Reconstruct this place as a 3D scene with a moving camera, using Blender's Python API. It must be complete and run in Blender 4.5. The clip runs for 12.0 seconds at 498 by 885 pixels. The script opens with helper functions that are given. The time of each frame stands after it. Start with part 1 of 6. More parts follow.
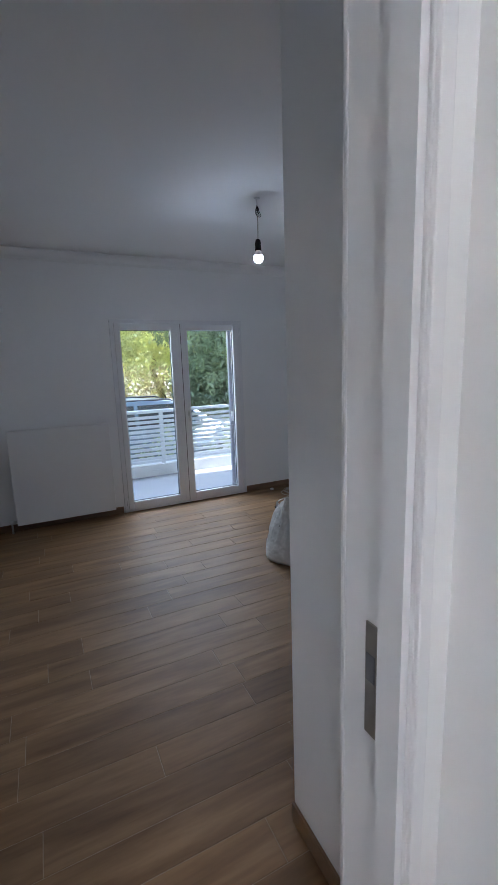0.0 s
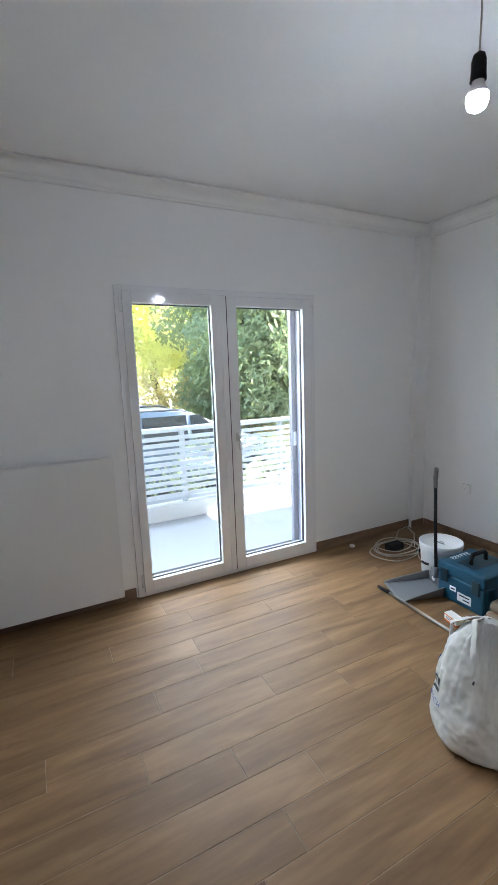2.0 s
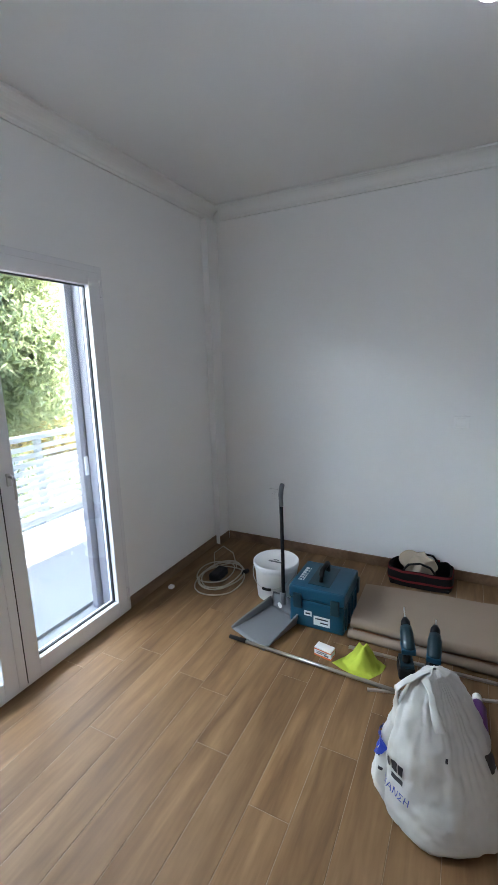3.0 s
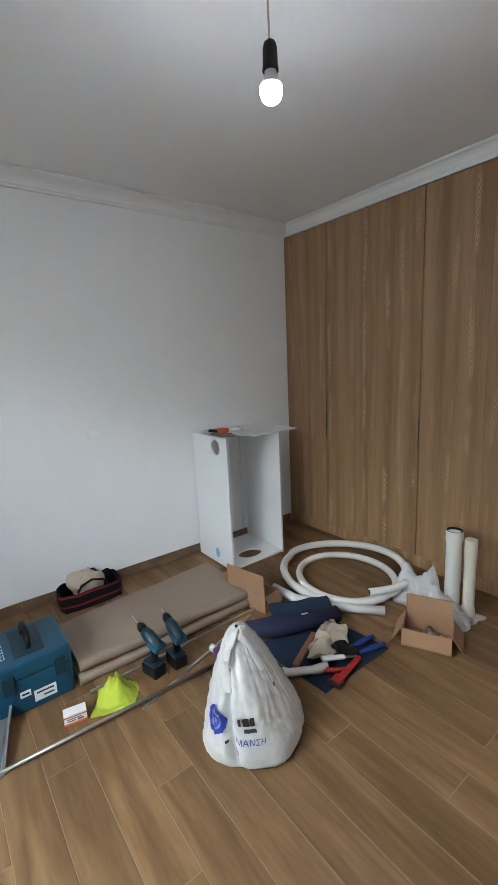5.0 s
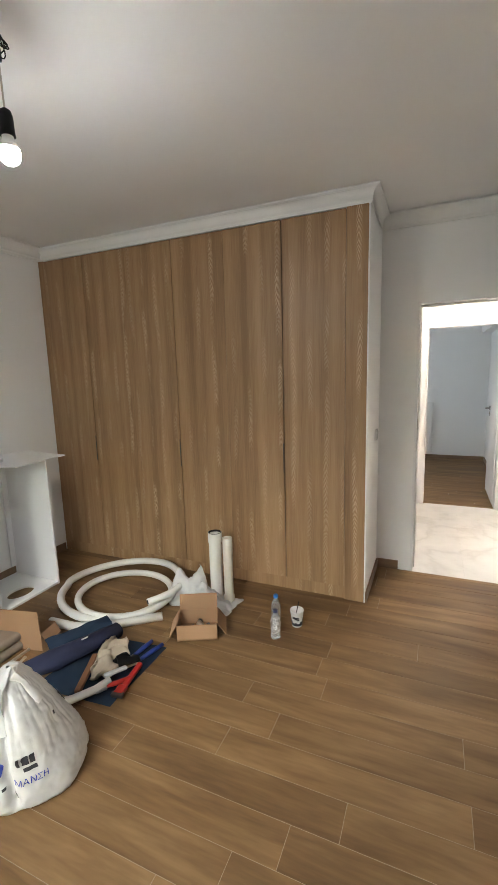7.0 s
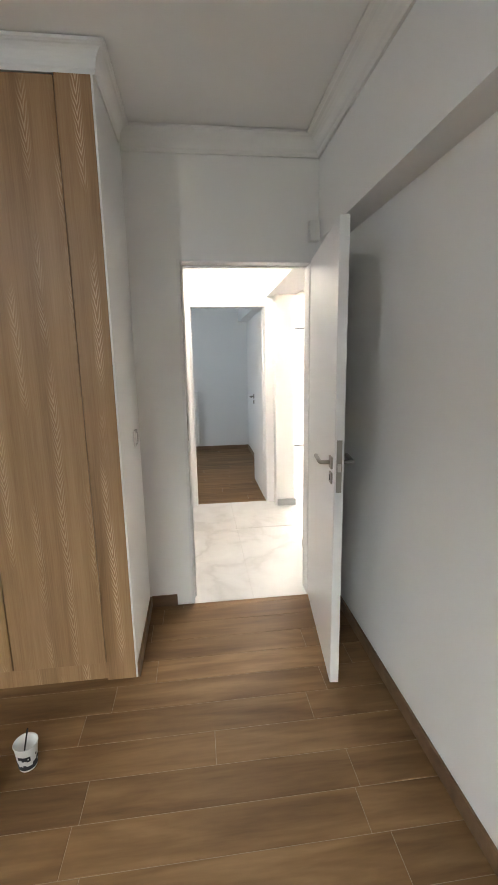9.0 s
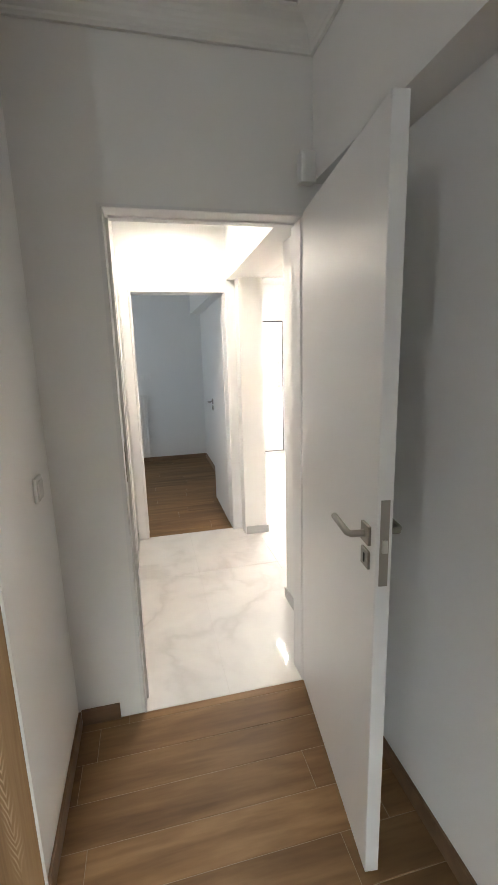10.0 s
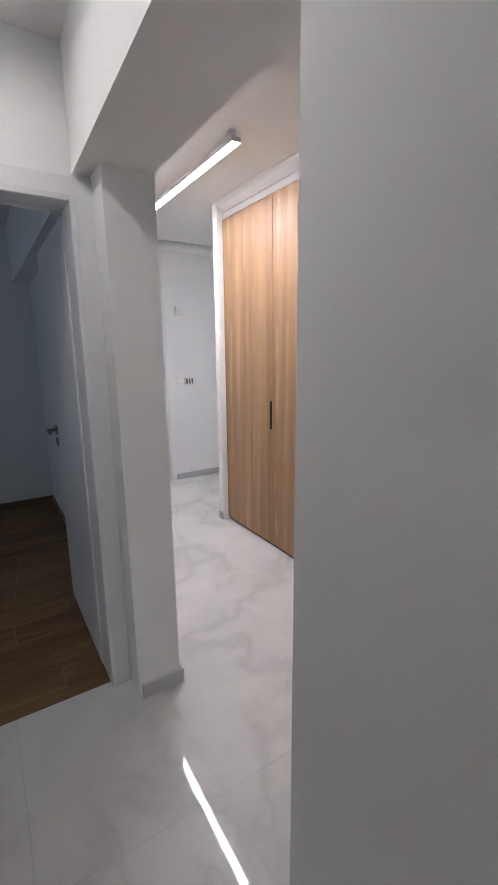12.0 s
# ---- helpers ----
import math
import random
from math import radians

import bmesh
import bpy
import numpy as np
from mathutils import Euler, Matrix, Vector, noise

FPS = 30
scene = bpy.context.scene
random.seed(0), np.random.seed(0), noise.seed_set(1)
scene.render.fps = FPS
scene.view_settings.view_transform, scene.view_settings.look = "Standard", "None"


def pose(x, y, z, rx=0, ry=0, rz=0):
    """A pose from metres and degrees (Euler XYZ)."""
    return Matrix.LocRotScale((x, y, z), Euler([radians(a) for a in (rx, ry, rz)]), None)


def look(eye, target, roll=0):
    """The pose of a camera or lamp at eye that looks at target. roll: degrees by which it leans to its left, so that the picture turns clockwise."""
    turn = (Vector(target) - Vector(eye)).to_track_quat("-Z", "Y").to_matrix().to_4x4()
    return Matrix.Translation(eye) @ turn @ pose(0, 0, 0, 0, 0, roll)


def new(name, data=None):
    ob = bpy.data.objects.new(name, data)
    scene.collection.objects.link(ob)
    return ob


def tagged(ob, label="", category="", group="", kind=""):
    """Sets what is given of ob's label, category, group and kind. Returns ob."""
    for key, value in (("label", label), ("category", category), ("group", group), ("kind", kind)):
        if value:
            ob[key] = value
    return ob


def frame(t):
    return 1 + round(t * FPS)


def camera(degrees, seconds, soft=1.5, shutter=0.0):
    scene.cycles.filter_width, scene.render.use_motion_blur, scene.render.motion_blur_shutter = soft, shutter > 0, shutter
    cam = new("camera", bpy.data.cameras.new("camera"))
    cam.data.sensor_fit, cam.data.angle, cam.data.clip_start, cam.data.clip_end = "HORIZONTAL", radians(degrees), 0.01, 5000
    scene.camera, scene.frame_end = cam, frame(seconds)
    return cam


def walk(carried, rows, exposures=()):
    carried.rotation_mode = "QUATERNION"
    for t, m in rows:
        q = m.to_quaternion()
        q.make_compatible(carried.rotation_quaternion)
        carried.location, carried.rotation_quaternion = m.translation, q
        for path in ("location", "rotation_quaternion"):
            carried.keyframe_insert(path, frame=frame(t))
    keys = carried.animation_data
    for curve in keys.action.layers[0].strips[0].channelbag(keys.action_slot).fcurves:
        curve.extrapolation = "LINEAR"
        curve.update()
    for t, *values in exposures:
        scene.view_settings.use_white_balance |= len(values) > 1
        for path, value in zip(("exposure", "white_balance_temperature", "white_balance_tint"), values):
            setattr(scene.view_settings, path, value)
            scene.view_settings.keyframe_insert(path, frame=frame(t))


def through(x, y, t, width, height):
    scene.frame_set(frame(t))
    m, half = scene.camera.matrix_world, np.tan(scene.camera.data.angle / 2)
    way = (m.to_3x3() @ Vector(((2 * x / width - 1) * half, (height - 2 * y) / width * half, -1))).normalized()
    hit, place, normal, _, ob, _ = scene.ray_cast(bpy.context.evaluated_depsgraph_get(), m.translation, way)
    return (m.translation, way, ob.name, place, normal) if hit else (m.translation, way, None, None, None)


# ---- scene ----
cam = camera(60.4, 12.0)
PATH = [
    (0, (0.189, 0.147, 1.575), (1.036, 1.924, 1.223), -2.0),
    (0.5, (0.250, 0.548, 1.536), (0.999, 2.373, 1.2), -2.4),
    (1, (0.318, 1.015, 1.501), (1.037, 2.854, 1.18), -1.8),
    (1.5, (0.316, 1.518, 1.53), (1.062, 3.346, 1.208), -2.1),
    (2, (0.374, 2.054, 1.532), (1.255, 3.82, 1.207), -2.1),
    (2.5, (0.448, 2.583, 1.545), (1.765, 4.048, 1.198), -1.7),
    (2.7, (0.487, 2.774, 1.574), (2.008, 4.02, 1.211), -1.9),
    (4.3, (0.547, 3.811, 1.533), (2.46, 3.343, 1.179), 0.3),
    (4.5, (0.575, 3.884, 1.514), (2.428, 3.219, 1.163), -0.2),
    (5, (0.631, 3.972, 1.563), (2.202, 2.791, 1.194), -2.6),
    (5.5, (0.554, 4.034, 1.592), (1.745, 2.475, 1.204), -2.4),
    (6, (0.471, 4.102, 1.608), (1.427, 2.388, 1.224), -1.9),
    (6.5, (0.431, 4.115, 1.623), (1.31, 2.352, 1.277), -1.8),
    (7, (0.427, 4.105, 1.627), (1.219, 2.296, 1.306), -1.7),
    (7.5, (0.402, 4.033, 1.598), (0.918, 2.124, 1.299), -1.4),
    (7.7, (0.405, 3.961, 1.575), (0.801, 2.024, 1.278), -1.9),
    (9.3, (0.49, 2.927, 1.55), (0.15, 0.996, 1.155), -1.0),
    (9.5, (0.475, 2.768, 1.554), (0.077, 0.849, 1.156), -1.3),
    (10, (0.44, 2.321, 1.566), (-0.003, 0.413, 1.163), -1.6),
    (10.5, (0.405, 1.848, 1.548), (-0.163, -0.027, 1.145), -1.7),
    (11, (0.323, 1.401, 1.535), (-0.368, -0.43, 1.125), -2.0),
    (11.5, (0.216, 0.924, 1.546), (-0.604, -0.852, 1.132), -1.3),
    (12, (0.127, 0.491, 1.531), (-0.909, -1.167, 1.109), -0.6),
]
walk(cam, [(t, look(eye, aim, lean)) for t, eye, aim, lean in PATH],
     exposures=[(0.0, 2.77, 5350, 13), (0.5, 3.52, 5350, 12), (1.0, 3.67, 5450, 10), (2.0, 3.64, 5800, 10), (2.5, 3.40, 5800, 10), (4.5, 3.52, 5900, 11), (5.5, 3.87, 6400, 11), (6.5, 4.00, 6900, 11), (7.5, 3.97, 7000, 11), (9.5, 3.89, 6680, 10), (10.5, 3.10, 6800, 11), (11.0, 2.67, 6320, 12), (12.0, 1.70, 5800, 15)])

# ---- world, sun and exposure ----
world = bpy.data.worlds.new("sky")
scene.world = world
world.use_nodes = True
sky = world.node_tree.nodes.new("ShaderNodeTexSky")
sky.sky_type = "NISHITA"
sky.sun_disc = False
SUN_DIR = Vector((1.0, -0.05, 0.85)).normalized()
sky.sun_elevation = math.asin(SUN_DIR.z)
sky.sun_rotation = math.atan2(SUN_DIR.x, SUN_DIR.y)
world.node_tree.links.new(sky.outputs[0], world.node_tree.nodes["Background"].inputs[0])
world.node_tree.nodes["Background"].inputs[1].default_value = 0.15
sun = new("sun", bpy.data.lights.new("sun", "SUN"))
sun.data.energy, sun.data.angle, sun.data.color = 5.0, radians(0.5), (1.0, 0.94, 0.84)
sun.matrix_world = look(SUN_DIR * 30, (0, 0, 0))
BULB = 37.0        # radiance of the bare bulb
SPOT = 84.0        # radiance of the recessed spots
STRIP = 43.0        # radiance of the linear lamp

# added fill lamp, out of view under the balcony slab, standing in for sky
port = new("sky_fill_lamp", bpy.data.lights.new("sky_fill_lamp", "AREA"))
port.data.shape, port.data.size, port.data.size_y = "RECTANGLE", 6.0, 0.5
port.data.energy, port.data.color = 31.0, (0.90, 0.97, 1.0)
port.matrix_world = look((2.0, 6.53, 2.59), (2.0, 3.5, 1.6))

# added lamp in the far bedroom's unseen window opening, in place of daylight
day = new("window_fill_lamp", bpy.data.lights.new("window_fill_lamp", "AREA"))
day.data.shape, day.data.size, day.data.size_y = "RECTANGLE", 1.0, 1.1
day.data.energy, day.data.color = 1.0, (0.72, 0.86, 1.0)
day.matrix_world = look((2.30, -2.85, 1.55), (0.0, -2.85, 1.3))


# ---- materials ----
def material(name, color, rough=0.6, metal=0.0, vary=0.06, scale=6.0, bump=0.0, bump_scale=60.0, tint=0.0, spec=0.5):
    """A procedural surface: two scales of tone, fine relief and, for pieces, a tone of their own."""
    m = bpy.data.materials.new(name)
    m.use_nodes = True
    n, l = m.node_tree.nodes, m.node_tree.links
    b = n["Principled BSDF"]
    b.inputs["Roughness"].default_value = rough
    b.inputs["Metallic"].default_value = metal
    b.inputs["Specular IOR Level"].default_value = spec
    co = n.new("ShaderNodeTexCoord")
    mix = n.new("ShaderNodeMix")
    mix.data_type = "RGBA"
    mix.inputs["A"].default_value = (*[c * (1 - vary) for c in color], 1)
    mix.inputs["B"].default_value = (*[min(1, c * (1 + vary)) for c in color], 1)
    big = n.new("ShaderNodeTexNoise")
    big.inputs["Scale"].default_value, big.inputs["Detail"].default_value = scale, 6
    l.new(co.outputs["Object"], big.inputs["Vector"])
    l.new(big.outputs["Fac"], mix.inputs["Factor"])
    l.new(mix.outputs["Result"], b.inputs["Base Color"])
    ramp = n.new("ShaderNodeMapRange")
    ramp.inputs["To Min"].default_value, ramp.inputs["To Max"].default_value = rough * 0.85, min(1, rough * 1.15)
    l.new(big.outputs["Fac"], ramp.inputs["Value"])
    l.new(ramp.outputs["Result"], b.inputs["Roughness"])
    if tint:
        info, hsv = n.new("ShaderNodeObjectInfo"), n.new("ShaderNodeHueSaturation")
        mr = n.new("ShaderNodeMapRange")
        mr.inputs["To Min"].default_value, mr.inputs["To Max"].default_value = 1 - tint, 1 + tint
        l.new(info.outputs["Random"], mr.inputs["Value"])
        l.new(mr.outputs["Result"], hsv.inputs["Value"])
        l.new(mix.outputs["Result"], hsv.inputs["Color"])
        l.new(hsv.outputs["Color"], b.inputs["Base Color"])
    if bump:
        small, bp = n.new("ShaderNodeTexNoise"), n.new("ShaderNodeBump")
        small.inputs["Scale"].default_value, small.inputs["Detail"].default_value = bump_scale, 4
        l.new(co.outputs["Object"], small.inputs["Vector"])
        bp.inputs["Strength"].default_value, bp.inputs["Distance"].default_value = bump, 0.004
        l.new(small.outputs["Fac"], bp.inputs["Height"])
        l.new(bp.outputs["Normal"], b.inputs["Normal"])
    return m


def wood(name, dark, mid, light, axis, rough, length, width, tint=0.0, spec=0.5):
    """Wood grain drawn out along one axis, with growth-ring figure and a tone per piece."""
    m = bpy.data.materials.new(name)
    m.use_nodes = True
    n, l = m.node_tree.nodes, m.node_tree.links
    b = n["Principled BSDF"]
    b.inputs["Specular IOR Level"].default_value = spec
    geo, info = n.new("ShaderNodeNewGeometry"), n.new("ShaderNodeObjectInfo")
    off, add = n.new("ShaderNodeMath"), n.new("ShaderNodeVectorMath")
    off.operation = "MULTIPLY"
    off.inputs[1].default_value = 37.0
    l.new(info.outputs["Random"], off.inputs[0])
    l.new(geo.outputs["Position"], add.inputs[0])
    l.new(off.outputs[0], add.inputs[1])
    mp = n.new("ShaderNodeMapping")
    s = [width, width, width]
    s[axis] = length
    mp.inputs["Scale"].default_value = s
    l.new(add.outputs[0], mp.inputs["Vector"])
    broad = n.new("ShaderNodeTexNoise")
    broad.inputs["Scale"].default_value, broad.inputs["Detail"].default_value = 1.0, 5
    broad.inputs["Distortion"].default_value = 0.6
    l.new(mp.outputs[0], broad.inputs["Vector"])
    grain = n.new("ShaderNodeTexNoise")
    grain.inputs["Scale"].default_value, grain.inputs["Detail"].default_value = 5.5, 6
    l.new(mp.outputs[0], grain.inputs["Vector"])
    ramp = n.new("ShaderNodeValToRGB")
    ramp.color_ramp.elements[0].position, ramp.color_ramp.elements[0].color = 0.32, (*dark, 1)
    ramp.color_ramp.elements[1].position, ramp.color_ramp.elements[1].color = 0.70, (*light, 1)
    ramp.color_ramp.elements.new(0.5).color = (*mid, 1)
    blend = n.new("ShaderNodeMath")
    blend.operation = "MULTIPLY_ADD"
    blend.inputs[1].default_value = 0.24
    sub = n.new("ShaderNodeMath")
    sub.operation = "MULTIPLY"
    sub.inputs[1].default_value = 0.76
    l.new(broad.outputs["Fac"], sub.inputs[0])
    l.new(grain.outputs["Fac"], blend.inputs[0])
    l.new(sub.outputs[0], blend.inputs[2])
    value = blend.outputs[0]
    l.new(value, ramp.inputs["Fac"])
    hsv, mr = n.new("ShaderNodeHueSaturation"), n.new("ShaderNodeMapRange")
    mr.inputs["To Min"].default_value, mr.inputs["To Max"].default_value = 1 - tint, 1 + tint
    l.new(info.outputs["Random"], mr.inputs["Value"])
    l.new(mr.outputs["Result"], hsv.inputs["Value"])
    l.new(ramp.outputs["Color"], hsv.inputs["Color"])
    l.new(hsv.outputs["Color"], b.inputs["Base Color"])
    rr = n.new("ShaderNodeMapRange")
    rr.inputs["To Min"].default_value, rr.inputs["To Max"].default_value = rough * 0.8, rough * 1.25
    l.new(grain.outputs["Fac"], rr.inputs["Value"])
    l.new(rr.outputs["Result"], b.inputs["Roughness"])
    bp = n.new("ShaderNodeBump")
    bp.inputs["Strength"].default_value, bp.inputs["Distance"].default_value = 0.12, 0.003
    l.new(grain.outputs["Fac"], bp.inputs["Height"])
    l.new(bp.outputs["Normal"], b.inputs["Normal"])
    return m


def veneer(name, dark, mid, light, streak, rough):
    """Upright oak veneer: plain straight grain in soft bands, with narrow columns of pale arched figure."""
    m = bpy.data.materials.new(name)
    m.use_nodes = True
    n, l = m.node_tree.nodes, m.node_tree.links
    b = n["Principled BSDF"]

    def calc(op, a, c=None, d=None):
        k = n.new("ShaderNodeMath")
        k.operation = op
        for i, v in enumerate((a, c, d)):
            if v is None:
                continue
            if isinstance(v, (int, float)):
                k.inputs[i].default_value = v
            else:
                l.new(v, k.inputs[i])
        return k.outputs[0]

    def cloud(su, sv, detail, shift=0.0):
        xyz, t = n.new("ShaderNodeCombineXYZ"), n.new("ShaderNodeTexNoise")
        l.new(calc("MULTIPLY", across, su), xyz.inputs[0])
        l.new(calc("MULTIPLY", up, sv), xyz.inputs[1])
        xyz.inputs[2].default_value = shift
        t.inputs["Scale"].default_value, t.inputs["Detail"].default_value = 1.0, detail
        l.new(xyz.outputs[0], t.inputs["Vector"])
        return t.outputs["Fac"]

    geo, info, sep = n.new("ShaderNodeNewGeometry"), n.new("ShaderNodeObjectInfo"), n.new("ShaderNodeSeparateXYZ")
    l.new(geo.outputs["Position"], sep.inputs[0])
    up = calc("MULTIPLY_ADD", info.outputs["Random"], 11.0, sep.outputs[2])
    across = calc("MULTIPLY_ADD", info.outputs["Random"], 3.7, calc("ADD", sep.outputs[0], sep.outputs[1]))
    # columns about 11 cm apart, wandering a little on the way up
    column = calc("MULTIPLY_ADD", cloud(0.6, 1.1, 1, 4.0), 0.5, calc("MULTIPLY", across, 8.5))
    cell = calc("FLOOR", column)
    off = calc("ABSOLUTE", calc("SUBTRACT", calc("FRACT", column), 0.5))
    rnd = n.new("ShaderNodeTexWhiteNoise")
    rnd.noise_dimensions = "1D"
    l.new(cell, rnd.inputs["W"])
    phase = calc("MULTIPLY_ADD", off, -12.0, calc("MULTIPLY_ADD", up, 26.0, calc("MULTIPLY", cloud(9.0, 5.0, 3, 1.0), 4.0)))
    phase = calc("MULTIPLY_ADD", rnd.outputs["Value"], 9.0, phase)
    lines = calc("POWER", calc("MULTIPLY_ADD", calc("SINE", calc("MULTIPLY", phase, 6.2832)), 0.5, 0.5), 2.2)
    core = n.new("ShaderNodeMapRange")
    core.interpolation_type = "SMOOTHSTEP"
    core.inputs["From Min"].default_value, core.inputs["From Max"].default_value = 0.21, 0.05
    l.new(off, core.inputs["Value"])
    patch = n.new("ShaderNodeMapRange")
    patch.interpolation_type = "SMOOTHSTEP"
    patch.inputs["From Min"].default_value, patch.inputs["From Max"].default_value = 0.44, 0.60
    l.new(cloud(8.5, 2.2, 2, 9.0), patch.inputs["Value"])
    figure = calc("MULTIPLY", calc("MULTIPLY", lines, core.outputs["Result"]), calc("MULTIPLY", patch.outputs["Result"], calc("MULTIPLY_ADD", rnd.outputs["Value"], 0.7, 0.35)))
    pores = cloud(190.0, 5.0, 3, 2.0)
    tone = calc("MULTIPLY_ADD", pores, 0.30, calc("MULTIPLY", cloud(10.0, 0.30, 3, 6.0), 0.70))
    ramp = n.new("ShaderNodeValToRGB")
    ramp.color_ramp.elements[0].position, ramp.color_ramp.elements[0].color = 0.36, (*dark, 1)
    ramp.color_ramp.elements[1].position, ramp.color_ramp.elements[1].color = 0.66, (*light, 1)
    ramp.color_ramp.elements.new(0.5).color = (*mid, 1)
    l.new(tone, ramp.inputs["Fac"])
    mix = n.new("ShaderNodeMix")
    mix.data_type = "RGBA"
    mix.inputs["B"].default_value = (*streak, 1)
    l.new(figure, mix.inputs["Factor"])
    l.new(ramp.outputs["Color"], mix.inputs["A"])
    l.new(mix.outputs["Result"], b.inputs["Base Color"])
    l.new(calc("MULTIPLY_ADD", pores, 0.25, rough - 0.1), b.inputs["Roughness"])
    bp = n.new("ShaderNodeBump")
    bp.inputs["Strength"].default_value, bp.inputs["Distance"].default_value = 0.15, 0.002
    l.new(pores, bp.inputs["Height"])
    l.new(bp.outputs["Normal"], b.inputs["Normal"])
    return m


def marble(name):
    """Polished white porcelain with soft grey veins."""
    m = bpy.data.materials.new(name)
    m.use_nodes = True
    n, l = m.node_tree.nodes, m.node_tree.links
    b = n["Principled BSDF"]
    geo = n.new("ShaderNodeNewGeometry")
    warp = n.new("ShaderNodeTexNoise")
    warp.inputs["Scale"].default_value, warp.inputs["Detail"].default_value = 1.3, 5
    l.new(geo.outputs["Position"], warp.inputs["Vector"])
    mad = n.new("ShaderNodeVectorMath")
    mad.operation = "MULTIPLY_ADD"
    mad.inputs[1].default_value = (0.9, 0.9, 0.9)
    l.new(warp.outputs["Color"], mad.inputs[0])
    l.new(geo.outputs["Position"], mad.inputs[2])
    vein = n.new("ShaderNodeTexNoise")
    vein.inputs["Scale"].default_value, vein.inputs["Detail"].default_value = 1.5, 4
    l.new(mad.outputs[0], vein.inputs["Vector"])
    dist = n.new("ShaderNodeMath")
    dist.operation = "SUBTRACT"
    dist.inputs[1].default_value = 0.5
    l.new(vein.outputs["Fac"], dist.inputs[0])
    ab = n.new("ShaderNodeMath")
    ab.operation = "ABSOLUTE"
    l.new(dist.outputs[0], ab.inputs[0])
    ramp = n.new("ShaderNodeValToRGB")
    e = ramp.color_ramp.elements
    e[0].position, e[0].color = 0.0, (0.62, 0.61, 0.60, 1)
    e[1].position, e[1].color = 0.14, (0.76, 0.75, 0.735, 1)
    e.new(0.045).color = (0.70, 0.69, 0.68, 1)
    l.new(ab.outputs[0], ramp.inputs["Fac"])
    l.new(ramp.outputs["Color"], b.inputs["Base Color"])
    b.inputs["Roughness"].default_value = 0.035
    return m


def leaf(name, color, vary):
    """Thin leaves: half of the light goes through."""
    m = material(name, color, 0.5, vary=vary, scale=1.6)
    n, l = m.node_tree.nodes, m.node_tree.links
    b, out = n["Principled BSDF"], n["Material Output"]
    tr, mx = n.new("ShaderNodeBsdfTranslucent"), n.new("ShaderNodeMixShader")
    tr.inputs["Color"].default_value = (min(1, color[0] * 1.7), min(1, color[1] * 1.6), color[2] * 1.3, 1)
    mx.inputs[0].default_value = 0.5
    l.new(b.outputs[0], mx.inputs[1])
    l.new(tr.outputs[0], mx.inputs[2])
    l.new(mx.outputs[0], out.inputs["Surface"])
    return m


def glow(name, color, strength):
    m = bpy.data.materials.new(name)
    m.use_nodes = True
    b = m.node_tree.nodes["Principled BSDF"]
    b.inputs["Base Color"].default_value = (0.8, 0.8, 0.8, 1)
    b.inputs["Emission Color"].default_value = (*color, 1)
    b.inputs["Emission Strength"].default_value = strength
    return m


def clear(name, color=(1, 1, 1), rough=0.0, ior=1.45):
    m = bpy.data.materials.new(name)
    m.use_nodes = True
    b = m.node_tree.nodes["Principled BSDF"]
    b.inputs["Base Color"].default_value = (*color, 1)
    b.inputs["Roughness"].default_value = rough
    b.inputs["IOR"].default_value = ior
    b.inputs["Transmission Weight"].default_value = 1.0
    return m


def milky(name, color, rough, through):
    """Thin half-clear plastic."""
    m = clear(name, color, rough, 1.4)
    m.node_tree.nodes["Principled BSDF"].inputs["Transmission Weight"].default_value = through
    return m


